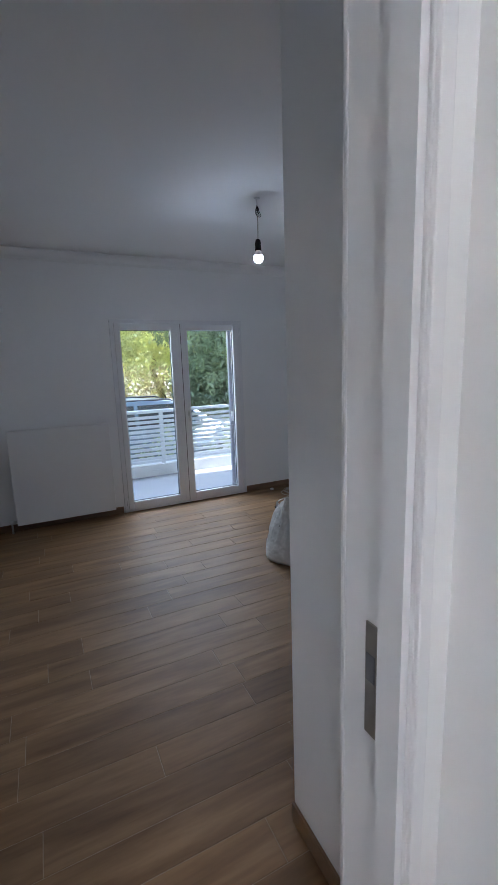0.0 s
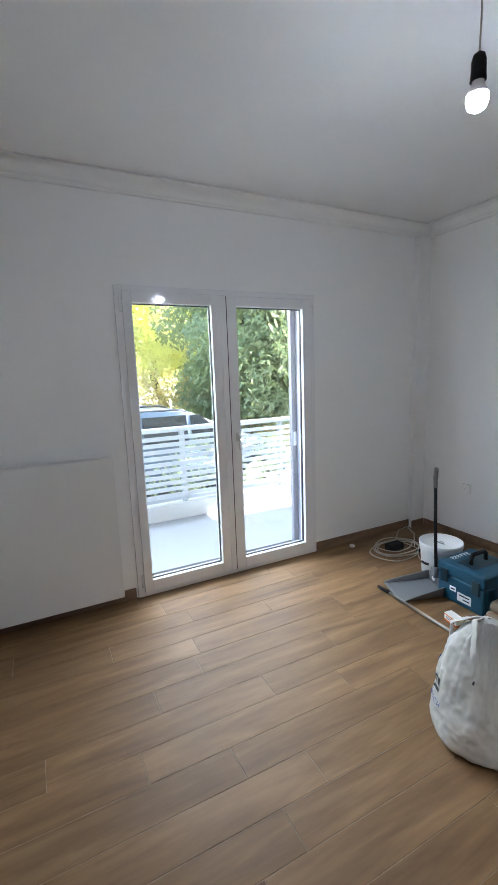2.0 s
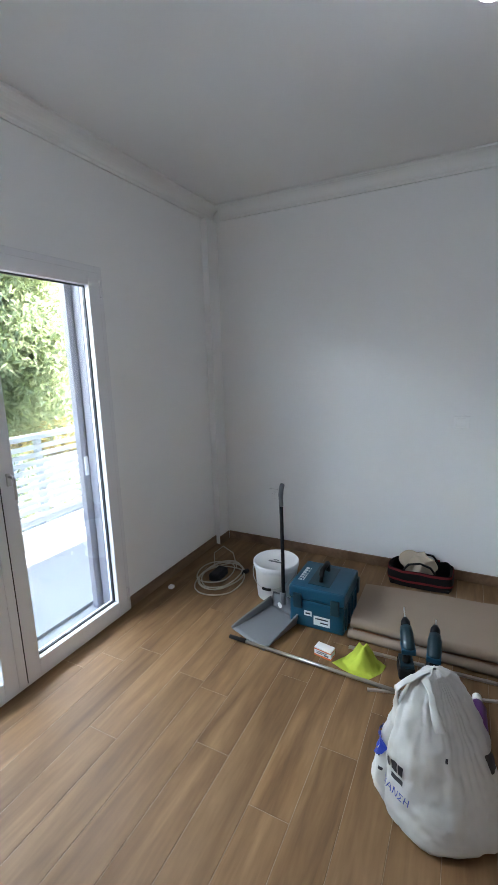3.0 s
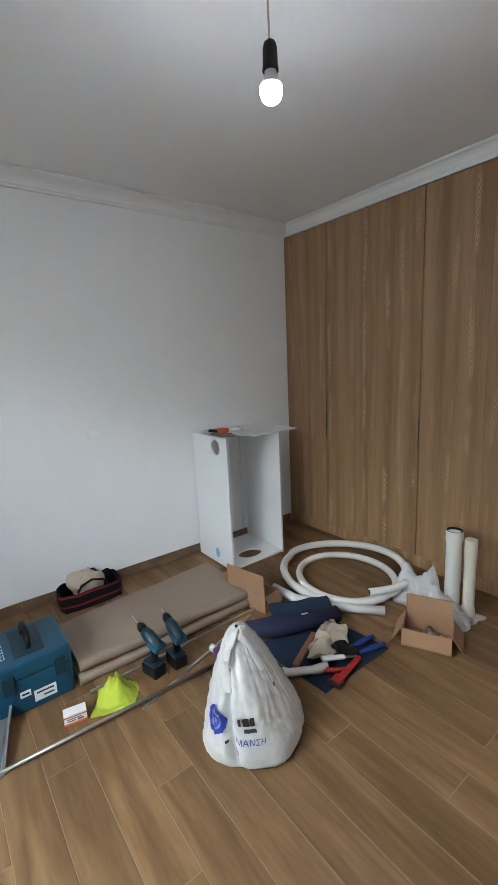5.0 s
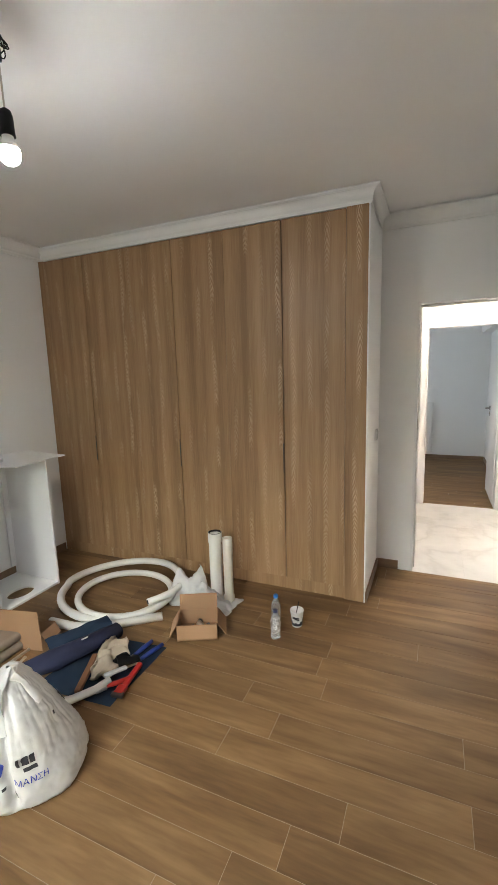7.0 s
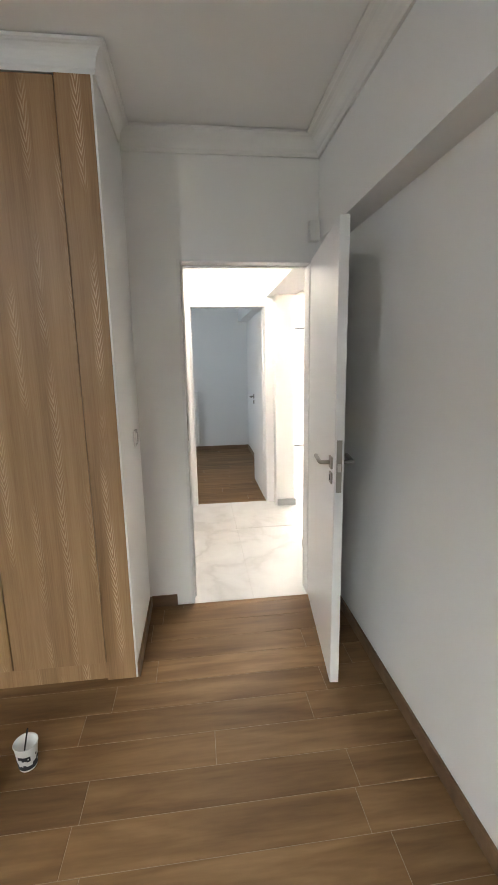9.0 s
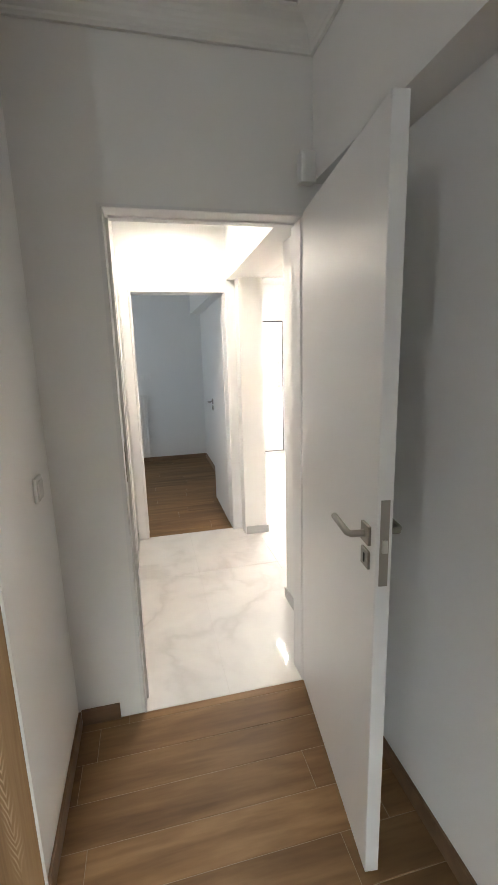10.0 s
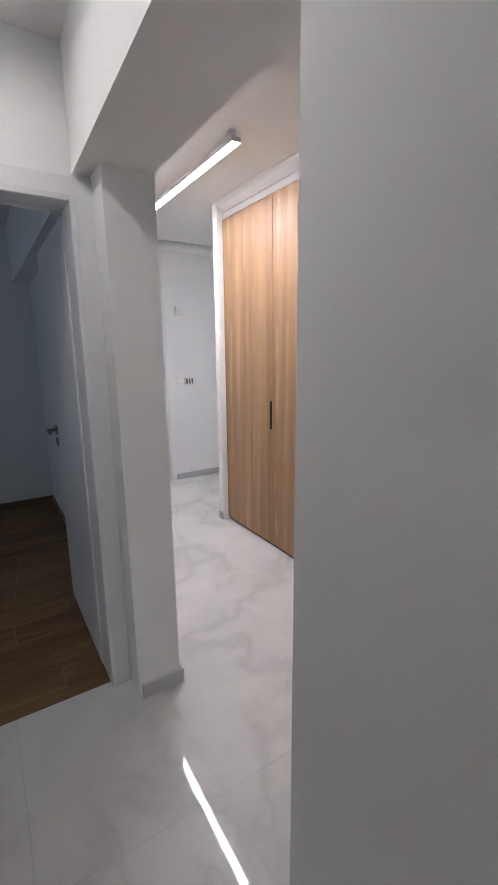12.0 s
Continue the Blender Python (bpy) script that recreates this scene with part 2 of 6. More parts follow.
M = dict(
    wall=material("wall_paint", (0.85, 0.85, 0.84), 0.75, vary=0.025, scale=2.2, bump=0.10, bump_scale=90),
    ceiling=material("ceiling_paint", (0.80, 0.795, 0.78), 0.85, vary=0.02, scale=1.6, bump=0.08, bump_scale=70),
    cornice=material("cornice_paint", (0.82, 0.82, 0.80), 0.6, vary=0.02),
    lacquer=material("white_lacquer", (0.80, 0.80, 0.80), 0.32, vary=0.015, scale=3, bump=0.02, bump_scale=30),
    upvc=material("white_upvc", (0.82, 0.82, 0.83), 0.08, vary=0.01),
    steel=material("brushed_steel", (0.60, 0.59, 0.57), 0.32, metal=1.0, vary=0.08, scale=30),
    satin=material("satin_nickel", (0.36, 0.34, 0.31), 0.36, metal=1.0, vary=0.06, scale=30),
    darksteel=material("dark_steel", (0.10, 0.10, 0.10), 0.4, metal=0.8),
    # real rubber seals, and the black that shades gaps and hidden insides
    gasket=material("gasket_and_gap_black", (0.02, 0.02, 0.022), 0.6),
    enamel=material("radiator_enamel", (0.78, 0.775, 0.76), 0.35, vary=0.02, scale=3),
    plank=wood("oak_tile", (0.126, 0.068, 0.030), (0.195, 0.111, 0.050), (0.278, 0.168, 0.081), 0, 0.52, 1.5, 12.0, tint=0.13, spec=0.25),
    skirt=wood("oak_tile_skirting", (0.13, 0.078, 0.045), (0.19, 0.115, 0.066), (0.27, 0.17, 0.10), 0, 0.45, 1.1, 9.0, tint=0.05),
    grout=material("tile_grout", (0.33, 0.25, 0.175), 0.9, bump=0.2),
    oak=veneer("wardrobe_oak", (0.245, 0.138, 0.064), (0.338, 0.200, 0.099), (0.42, 0.264, 0.140), (0.66, 0.49, 0.325), 0.45),
    marble=marble("polished_marble_tile"),
    joint=material("pale_grout", (0.64, 0.63, 0.61), 0.8),
    stone=material("grey_stone_skirting", (0.52, 0.52, 0.515), 0.3, vary=0.1, scale=5),
    glass=clear("window_glass"),
    bulb=glow("lit_bulb", (0.88, 0.94, 1.0), BULB),
    spot=glow("lit_spot", (1.0, 0.92, 0.81), SPOT),
    strip=glow("lit_strip", (1.0, 0.95, 0.90), STRIP),
    black=material("black_plastic", (0.008, 0.008, 0.009), 0.6, spec=0.25),
    grey=material("grey_plastic", (0.16, 0.165, 0.175), 0.45, vary=0.05),
    white=material("white_plastic", (0.78, 0.78, 0.77), 0.4, vary=0.02),
    plate=material("glossy_white_plastic", (0.90, 0.90, 0.89), 0.22, vary=0.01),
    teal=material("teal_plastic", (0.004, 0.058, 0.105), 0.42, vary=0.06, bump=0.05),
    tealdark=material("dark_teal_plastic", (0.004, 0.026, 0.038), 0.45),
    card=material("brown_cardboard", (0.34, 0.195, 0.105), 0.85, vary=0.07, scale=9, bump=0.1),
    cardmat=material("grey_brown_underlay", (0.27, 0.205, 0.15), 0.9, vary=0.08, scale=4, bump=0.15),
    film=material("white_film", (0.54, 0.535, 0.51), 0.38, vary=0.03, scale=7, bump=0.25, bump_scale=25),
    bluecloth=material("blue_canvas", (0.006, 0.022, 0.050), 0.85, vary=0.15, bump=0.3, bump_scale=200),
    navy=material("navy_canvas", (0.010, 0.014, 0.045), 0.8, vary=0.12, bump=0.3, bump_scale=160),
    blue=material("blue_rubber", (0.01, 0.035, 0.22), 0.5),
    red=material("red_enamel", (0.42, 0.022, 0.018), 0.4, vary=0.08),
    darkred=material("dark_red_fabric", (0.20, 0.018, 0.024), 0.85, vary=0.2, bump=0.3),
    beige=material("beige_fabric", (0.50, 0.42, 0.32), 0.9, vary=0.12, bump=0.4, bump_scale=80),
    yellow=material("yellow_fabric", (0.42, 0.50, 0.04), 0.85, vary=0.07, bump=0.3, bump_scale=120),
    orange=material("orange_print", (0.62, 0.13, 0.03), 0.6),
    paper=material("white_paper", (0.76, 0.75, 0.73), 0.7, vary=0.03),
    ink=material("dark_ink", (0.02, 0.02, 0.025), 0.6),
    inkblue=material("blue_ink", (0.015, 0.04, 0.30), 0.5),
    purple=material("purple_plastic", (0.10, 0.022, 0.15), 0.4),
    cap=material("blue_cap", (0.01, 0.18, 0.62), 0.4),
    capdark=material("dark_cap", (0.01, 0.012, 0.05), 0.4),
    pet=milky("clear_bottle", (0.94, 0.96, 0.97), 0.10, 0.80),
    pvc=material("white_pvc_pipe", (0.74, 0.73, 0.69), 0.4, vary=0.03, scale=12),
    cream=material("cream_pvc_pipe", (0.70, 0.66, 0.56), 0.4, vary=0.03),
    cable=material("beige_cable", (0.42, 0.38, 0.31), 0.6),
    wood_and_seam_shade=material("worn_wood_and_seam_shade", (0.25, 0.11, 0.05), 0.6, vary=0.2),
    balcony=material("balcony_tile", (0.20, 0.21, 0.23), 0.5, vary=0.06, scale=5, bump=0.06),
    rail=material("white_rail_paint", (0.46, 0.48, 0.50), 0.4, vary=0.03),
    shutter=material("grey_shutter", (0.26, 0.25, 0.28), 0.45, vary=0.04),
    plaster=material("outer_plaster", (0.50, 0.50, 0.49), 0.9, vary=0.05, bump=0.3),
    bark=material("bark", (0.10, 0.075, 0.05), 0.95, vary=0.35, scale=8, bump=0.8, bump_scale=25),
    leafdark=leaf("dark_leaf", (0.25, 0.30, 0.19), 0.6),
    leaflight=leaf("light_leaf", (0.56, 0.58, 0.30), 0.5),
    leafhedge=leaf("hedge_leaf", (0.48, 0.42, 0.22), 0.4),
    earth=material("dry_ground", (0.24, 0.21, 0.15), 0.95, vary=0.3, scale=0.8, bump=0.4),
    asphalt=material("asphalt", (0.10, 0.10, 0.10), 0.9, vary=0.15, scale=3, bump=0.4),
    carpaint=material("grey_blue_paint", (0.11, 0.14, 0.16), 0.35, metal=0.0, spec=0.4, vary=0.02),
    carglass=material("tinted_glass", (0.012, 0.016, 0.018), 0.08, spec=0.4),
    tyre=material("tyre_rubber", (0.02, 0.02, 0.02), 0.8),
)


# ---- shapes ----
class Shape:
    """A bmesh with a few solid builders; all add to one mesh."""

    def __init__(self):
        self.bm = bmesh.new()

    def box(self, x0, y0, z0, x1, y1, z1, bevel=0.0, turn=None):
        m = Matrix.Translation(((x0 + x1) / 2, (y0 + y1) / 2, (z0 + z1) / 2)) @ Matrix.Diagonal((x1 - x0, y1 - y0, z1 - z0, 1))
        v = bmesh.ops.create_cube(self.bm, size=1, matrix=(turn @ m) if turn else m)["verts"]
        if bevel:
            edges = list({e for w in v for e in w.link_edges})
            bmesh.ops.bevel(self.bm, geom=edges, offset=bevel, segments=2, affect="EDGES", profile=0.5)
        return self

    def tube(self, pts, r, n=12, closed=False, caps=True):
        """A round bar along points; r is one radius or one for each point."""
        pts = [Vector(p) for p in pts]
        rs = r if isinstance(r, (list, tuple)) else [r] * len(pts)
        up, rings = Vector((0, 0, 1)), []
        last = len(pts) - 1
        for i, p in enumerate(pts):
            if closed:
                d = pts[(i + 1) % len(pts)] - pts[i - 1]
            else:
                d = pts[min(i + 1, last)] - pts[max(i - 1, 0)]
            d.normalize()
            side = d.cross(up)
            if side.length < 0.05:
                side = d.cross(Vector((0, 1, 0)))
            side.normalize()
            if rings and side.dot(prev) < 0:
                side = -side
            prev = side
            nor = side.cross(d)
            rings.append([self.bm.verts.new(p + (side * math.cos(a) + nor * math.sin(a)) * rs[i]) for a in (2 * math.pi * k / n for k in range(n))])
        pairs = list(zip(rings, rings[1:])) + ([(rings[-1], rings[0])] if closed else [])
        for a, b in pairs:
            for k in range(n):
                f = self.bm.faces.new((a[k], a[(k + 1) % n], b[(k + 1) % n], b[k]))
                f.smooth = True
        if caps and not closed:
            self.bm.faces.new(rings[0][::-1])
            self.bm.faces.new(rings[-1])
        return self

    def lathe(self, profile, at=(0, 0, 0), n=28, smooth=True, squash=(1, 1), caps=True):
        """A turned solid from (radius, height) pairs."""
        at, rings = Vector(at), []
        for r, z in profile:
            rings.append([self.bm.verts.new(at + Vector((r * math.cos(a) * squash[0], r * math.sin(a) * squash[1], z))) for a in (2 * math.pi * k / n for k in range(n))])
        for a, b in zip(rings, rings[1:]):
            for k in range(n):
                self.bm.faces.new((a[k], a[(k + 1) % n], b[(k + 1) % n], b[k])).smooth = smooth
        if caps:
            self.bm.faces.new(rings[0][::-1])
            self.bm.faces.new(rings[-1])
        return self

    def prism(self, outline, lo, hi, axis="z"):
        """A flat outline pushed from lo to hi along an axis."""
        def put(u, v, w):
            return {"x": (w, u, v), "y": (u, w, v), "z": (u, v, w)}[axis]
        a = [self.bm.verts.new(put(u, v, lo)) for u, v in outline]
        b = [self.bm.verts.new(put(u, v, hi)) for u, v in outline]
        self.bm.faces.new(a[::-1])
        self.bm.faces.new(b)
        for k in range(len(a)):
            j = (k + 1) % len(a)
            self.bm.faces.new((a[k], a[j], b[j], b[k]))
        return self

    def sheet(self, nu, nv, where, closed_u=False):
        """A grid surface from a function of (u, v) in 0..1."""
        g = [[self.bm.verts.new(where(i / nu, j / nv)) for i in range(nu if closed_u else nu + 1)] for j in range(nv + 1)]
        w = len(g[0])
        for j in range(nv):
            for i in range(nu):
                self.bm.faces.new((g[j][i], g[j][(i + 1) % w], g[j + 1][(i + 1) % w], g[j + 1][i])).smooth = True
        return self

    def bevel(self, offset, segments=2):
        bmesh.ops.bevel(self.bm, geom=[e for e in self.bm.edges if len(e.link_faces) == 2 and e.calc_face_angle(0) > 0.6], offset=offset, segments=segments, affect="EDGES", profile=0.5)
        return self

    def move(self, m):
        bmesh.ops.transform(self.bm, matrix=m, verts=self.bm.verts)
        return self


def part(name, shape, mat, parent=None, label=""):
    bm = shape.bm
    bmesh.ops.recalc_face_normals(bm, faces=bm.faces)
    me = bpy.data.meshes.new(name)
    bm.to_mesh(me)
    bm.free()
    me.materials.append(mat)
    ob = new(name, me)
    if parent:
        ob.parent = parent
    if label:
        ob["label"] = label
    return ob


def thing(name, label, category, m=None, group="", kind=""):
    ob = new(name)
    ob.empty_display_size = 0.1
    if m:
        ob.matrix_world = m
    return tagged(ob, label, category, group, kind)


def setting(name, shape, mat, label, category, parent=None):
    return tagged(part(name, shape, mat, parent), label, category, "", "structure")


def slab_wall(axis, lo, hi, a0, a1, z0, z1, openings=()):
    """A wall across `axis` from lo to hi, spanning a0..a1, with openings (from, to, bottom, top) cut through it."""
    s = Shape()
    def put(p, q, r, t):
        if q - p > 1e-6 and t - r > 1e-6:
            s.box(lo, p, r, hi, q, t) if axis == "x" else s.box(p, lo, r, q, hi, t)
    at = a0
    for p, q, r, t in sorted(openings):
        put(at, p, z0, z1)
        put(p, q, z0, r)
        put(p, q, t, z1)
        at = q
    put(at, a1, z0, z1)
    return s


# ---- the bedroom's shell ----
CEIL = 2.73
N, E_, S, W_ = 4.92, 3.64, 0.60, -0.37
setting("wall_north", slab_wall("y", N, N + 0.25, W_ - 0.15, E_ + 0.15, -0.1, CEIL + 0.1, [(0.90, 2.395, -0.02, 2.095)]), M["wall"], "white painted wall with the balcony door", "wall")
setting("wall_east", slab_wall("x", E_, E_ + 0.15, 0.48, N, -0.1, CEIL + 0.1), M["wall"], "plain white painted bedroom wall", "wall")
setting("wall_west", slab_wall("x", W_ - 0.15, W_, S, N, -0.1, CEIL + 0.1), M["wall"], "white painted wall behind the open door", "wall")
setting("beam_west", Shape().box(W_, S, 2.21, -0.242, N, CEIL), M["wall"], "white painted ceiling beam along the wall", "beam")
setting("wall_south", slab_wall("y", 0.48, S, W_ - 0.15, E_, -0.1, CEIL + 0.1, [(-0.217, 0.57, -0.1, 2.103)]), M["wall"], "white painted wall with the bedroom doorway", "wall")
setting("wall_wardrobe_side", Shape().box(0.832, S, 0, 0.93, 1.190, 2.63).box(0.832, 1.19, 0, 0.840, 1.226, 2.63), M["wall"], "white painted side wall of the wardrobe niche", "wall")
setting("wall_bulkhead", Shape().box(0.832, S, 2.632, E_, 1.214, CEIL), M["wall"], "white bulkhead above the wardrobe", "wall")
setting("wall_corner_boxing", Shape().box(3.49, 4.868, 0, E_, N, CEIL - 0.1), M["wall"], "slim white pipe boxing in the corner", "wall")
setting("ceiling", Shape().box(W_, S, CEIL, E_, N, CEIL + 0.12), M["ceiling"], "smooth white painted bedroom ceiling", "ceiling")


def cornice_run(axis, wall, sign, a0, a1, top, size=0.095, out=1.0):
    """A plaster cornice: a cove between two small steps. sign: which way it stands out from the wall."""
    prof = [(0, -size), (0.012, -size), (0.014, -size + 0.014)]
    for k in range(7):
        a = k / 6 * math.pi / 2
        prof.append((size - 0.016 - (size - 0.034) * math.cos(a) * 0.98, -size + 0.02 + (size - 0.036) * math.sin(a)))
    prof += [(size - 0.012, -0.014), (size, -0.012), (size, 0), (0, 0)]
    pts = [(wall + sign * u * out, top + v) for u, v in prof]
    s = Shape()
    s.prism(pts, a0, a1, "x" if axis == "x" else "y")
    return s


def cornice(name, axis, wall, sign, a0, a1, top, label, size=0.095):
    # a run along x has its profile in y and z; a run along y in x and z
    return setting(name, cornice_run(axis, wall, sign, a0, a1, top, size), M["cornice"], label, "cornice")


LC = "white moulded plaster cornice along the ceiling"
cornice("cornice_north", "x", N - 0.002, -1, -0.242, E_, CEIL - 0.001, LC)
cornice("cornice_east", "y", E_ - 0.002, -1, 1.215, N - 0.09, CEIL - 0.002, LC)
cornice("cornice_west", "y", -0.240, 1, S, N - 0.09, CEIL - 0.003, LC)
cornice("cornice_south", "x", S + 0.002, 1, -0.238, 0.83, CEIL - 0.004, LC)
run = cornice_run("x", 1.216, 1, 0.83, E_ - 0.05, CEIL - 0.005, out=0.6)
for v in run.bm.verts:
    if v.co.x < 0.84:
        v.co.x = 0.83 - (v.co.y - 1.216)
setting("cornice_wardrobe", run, M["cornice"], "white moulded plaster cornice above the wardrobe", "cornice")
run = cornice_run("y", 0.830, -1, S + 0.09, 1.216, CEIL - 0.005, out=0.6)
for v in run.bm.verts:
    if v.co.y > 1.2:
        v.co.y = 1.216 + (0.830 - v.co.x)
setting("cornice_side", run, M["cornice"], LC, "cornice")


def skirting(name, x0, y0, x1, y1, h, mat, label):
    return setting(name, Shape().box(x0, y0, 0, x1, y1, h, 0.002), mat, label, "baseboard")


LB = "brown wood-look tile skirting"
skirting("baseboard_north", 2.41, N - 0.012, 3.49, N - 0.001, 0.075, M["skirt"], LB)
skirting("baseboard_north_left", W_ + 0.012, N - 0.012, 0.88, N - 0.001, 0.075, M["skirt"], LB)
skirting("baseboard_boxing", 3.478, 4.857, E_ - 0.012, 4.867, 0.075, M["skirt"], LB)
skirting("baseboard_east", E_ - 0.012, 1.24, E_ - 0.001, 4.857, 0.075, M["skirt"], LB)
skirting("baseboard_west", W_ + 0.001, S + 0.012, W_ + 0.012, N - 0.012, 0.075, M["skirt"], LB)
skirting("baseboard_south", 0.66, S + 0.001, 0.82, S + 0.012, 0.075, M["skirt"], LB)
skirting("baseboard_side", 0.820, S + 0.012, 0.831, 1.226, 0.075, M["skirt"], LB)


# ---- the hall, the entrance and the other bedroom ----
HC, EC, RC = 2.585, 2.68, 2.66
setting("wall_hall_left", slab_wall("x", 0.615, 0.765, -1.33, 0.48, -0.1, HC + 0.1, [(-0.76, -0.04, -0.1, 2.07)]), M["wall"], "white hall wall with a side door", "wall")
setting("wall_hall_end", slab_wall("y", -1.45, -1.33, -0.52, 2.35, -0.1, HC + 0.15, [(-0.25, 0.535, -0.1, 2.085)]), M["wall"], "white hall wall with a doorway", "wall")
setting("pillar_hall", Shape().box(-0.512, -1.33, 0, -0.318, -1.17, 2.17), M["wall"], "white painted hall pillar", "pillar")
setting("beam_hall", Shape().prism([(-0.517, -1.33), (-0.254, -1.33), (-0.210, 0.48), (-0.517, 0.48)], 2.17, EC + 0.1), M["wall"], "white painted beam over the hall opening", "beam")
setting("wall_hall_right", Shape().box(-0.50, -0.115, -0.1, -0.352, 0.48, 2.17), M["wall"], "white hall wall by the entrance opening", "wall")
SPOTS = ((0.185, -0.37), (0.172, -0.925))
hall_top = Shape()
for (x, y), (y0, y1) in zip(SPOTS, ((-0.65, 0.48), (-1.33, -0.65))):
    hall_top.box(-0.27, y0, HC, x - 0.033, y1, HC + 0.12).box(x + 0.033, y0, HC, 0.615, y1, HC + 0.12)
    hall_top.box(x - 0.033, y0, HC, x + 0.033, y - 0.033, HC + 0.12).box(x - 0.033, y + 0.033, HC, x + 0.033, y1, HC + 0.12)
setting("ceiling_hall", hall_top, M["ceiling"], "white hall ceiling with recessed spots", "ceiling")
setting("wall_entrance_near", Shape().box(-2.75, -0.115, -0.1, -0.50, 0.0, EC + 0.1), M["wall"], "white entrance hall wall", "wall")
setting("wall_entrance_back", slab_wall("y", -4.42, -4.22, -2.75, -0.39, -0.1, EC + 0.1, [(-1.70, -0.76, -0.1, 2.075)]), M["wall"], "white wall with the flat's front door", "wall")
setting("wall_entrance_far", Shape().box(-2.75, -4.22, -0.1, -2.6, -0.115, EC + 0.1), M["wall"], "white entrance hall wall", "wall")
setting("wall_between", Shape().box(-0.517, -4.22, -0.1, -0.39, -1.45, EC + 0.1), M["wall"], "white wall between entrance and bedroom", "wall")
setting("wall_cupboard_end", Shape().box(-2.6, -2.87, 0, -1.645, -2.80, EC), M["wall"], "white end panel beside the hall cupboard", "wall")
setting("wall_cupboard_top", Shape().box(-2.6, -2.80, 2.565, -1.70, -0.115, EC), M["wall"], "white bulkhead above the hall cupboard", "wall")
setting("ceiling_entrance", Shape().box(-2.6, -4.22, EC, -0.517, -0.115, EC + 0.12), M["ceiling"], "white entrance hall ceiling", "ceiling")
cornice("cornice_entrance_back", "x", -4.218, 1, -2.6, -0.52, EC - 0.001, LC)
cornice("cornice_entrance_side", "y", -1.698, 1, -2.80, -0.115, EC - 0.002, LC, 0.07)
setting("wall_room_back", Shape().box(-0.39, -4.37, -0.1, 2.35, -4.22, RC + 0.1), M["wall"], "plain white wall of the far bedroom", "wall")
setting("wall_room_window", slab_wall("x", 2.2, 2.35, -4.22, -1.45, -0.1, RC + 0.1, [(-3.4, -2.3, 0.95, 2.15)]), M["wall"], "white wall with the window opening", "wall")
setting("beam_room", Shape().box(-0.39, -4.22, 2.165, -0.25, -1.45, RC), M["wall"], "white ceiling beam of the far bedroom", "beam")
setting("ceiling_room", Shape().box(-0.39, -4.22, RC, 2.2, -1.45, RC + 0.12), M["ceiling"], "white ceiling of the far bedroom", "ceiling")
skirting("baseboard_room_back", -0.378, -4.219, 2.2, -4.208, 0.07, M["skirt"], LB)
skirting("baseboard_room_side", -0.389, -4.208, -0.378, -1.46, 0.07, M["skirt"], LB)
LS = "grey stone-look tile skirting"
skirting("baseboard_hall_left", 0.604, 0.0, 0.614, 0.47, 0.07, M["stone"], LS)
skirting("baseboard_hall_left_far", 0.604, -1.31, 0.614, -0.845, 0.07, M["stone"], LS)
skirting("baseboard_hall_right", -0.351, -0.126, -0.340, 0.47, 0.07, M["stone"], LS)
skirting("baseboard_pillar", -0.525, -1.169, -0.33, -1.158, 0.07, M["stone"], LS)
skirting("baseboard_pillar_side", -0.529, -1.45, -0.518, -1.158, 0.07, M["stone"], LS)
skirting("baseboard_entrance_back", -2.6, -4.219, -1.78, -4.208, 0.07, M["stone"], LS)
skirting("baseboard_cupboard_end", -1.644, -2.87, -1.633, -2.80, 0.07, M["stone"], LS)


# ---- doors ----
def door_lining(name, x0, x1, y0, y1, top, widths, label, edge=0.022, proud=0.006):
    """Jambs and head of a doorway through a wall across y, with a slim moulding on both faces."""
    s = Shape()
    s.box(x0 - 0.02, y0, 0, x0, y1, top + 0.02)
    s.box(x1, y0, 0, x1 + 0.02, y1, top + 0.02)
    s.box(x0, y0, top, x1, y1, top + 0.015)
    for yy, d, w in ((y1, 1, widths[0]), (y0, -1, widths[1])):
        e = min(edge, w)
        a, b = sorted((yy, yy + d * proud))
        s.box(x0 - w, a, 0, x0 + 0.001, b, top + w, 0.002)
        s.box(x1 - 0.001, a, 0, x1 + w, b, top + w, 0.002)
        s.box(x0, a, top - 0.001, x1, b, top + w, 0.002)
        a, b = sorted((yy, yy + d * (proud + 0.006)))
        s.box(x0 - e, a, 0, x0, b, top + e, 0.003)
        s.box(x1, a, 0, x1 + e, b, top + e, 0.003)
        s.box(x0 + 0.0005, a, top, x1 - 0.0005, b, top + e, 0.003)
    return setting(name, s, M["lacquer"], label, "door frame")


frame_1 = door_lining("door_frame_1", -0.197, 0.55, 0.48, S, 2.088, (0.005, 0.022), "white lacquered door frame of the bedroom")
stop = Shape().box(0.538, 0.482, 0, 0.5495, 0.522, 2.079).box(-0.1965, 0.482, 0, -0.193, 0.594, 2.079).box(-0.193, 0.482, 2.079, 0.538, 0.522, 2.087)
part("stop", stop, M["lacquer"], frame_1)
part("strike_plate", Shape().box(0.5465, 0.531, 1.066, 0.5496, 0.554, 1.235, 0.001), M["satin"], frame_1, "dull steel strike plate")
part("strike_slot", Shape().box(0.5455, 0.535, 1.15, 0.5468, 0.551, 1.19), M["grey"], frame_1)
frame_2 = door_lining("door_frame_2", -0.233, 0.517, -1.45, -1.33, 2.07, (0.085, 0.085), "white lacquered door frame at the hall's end", 0.02, 0.020)


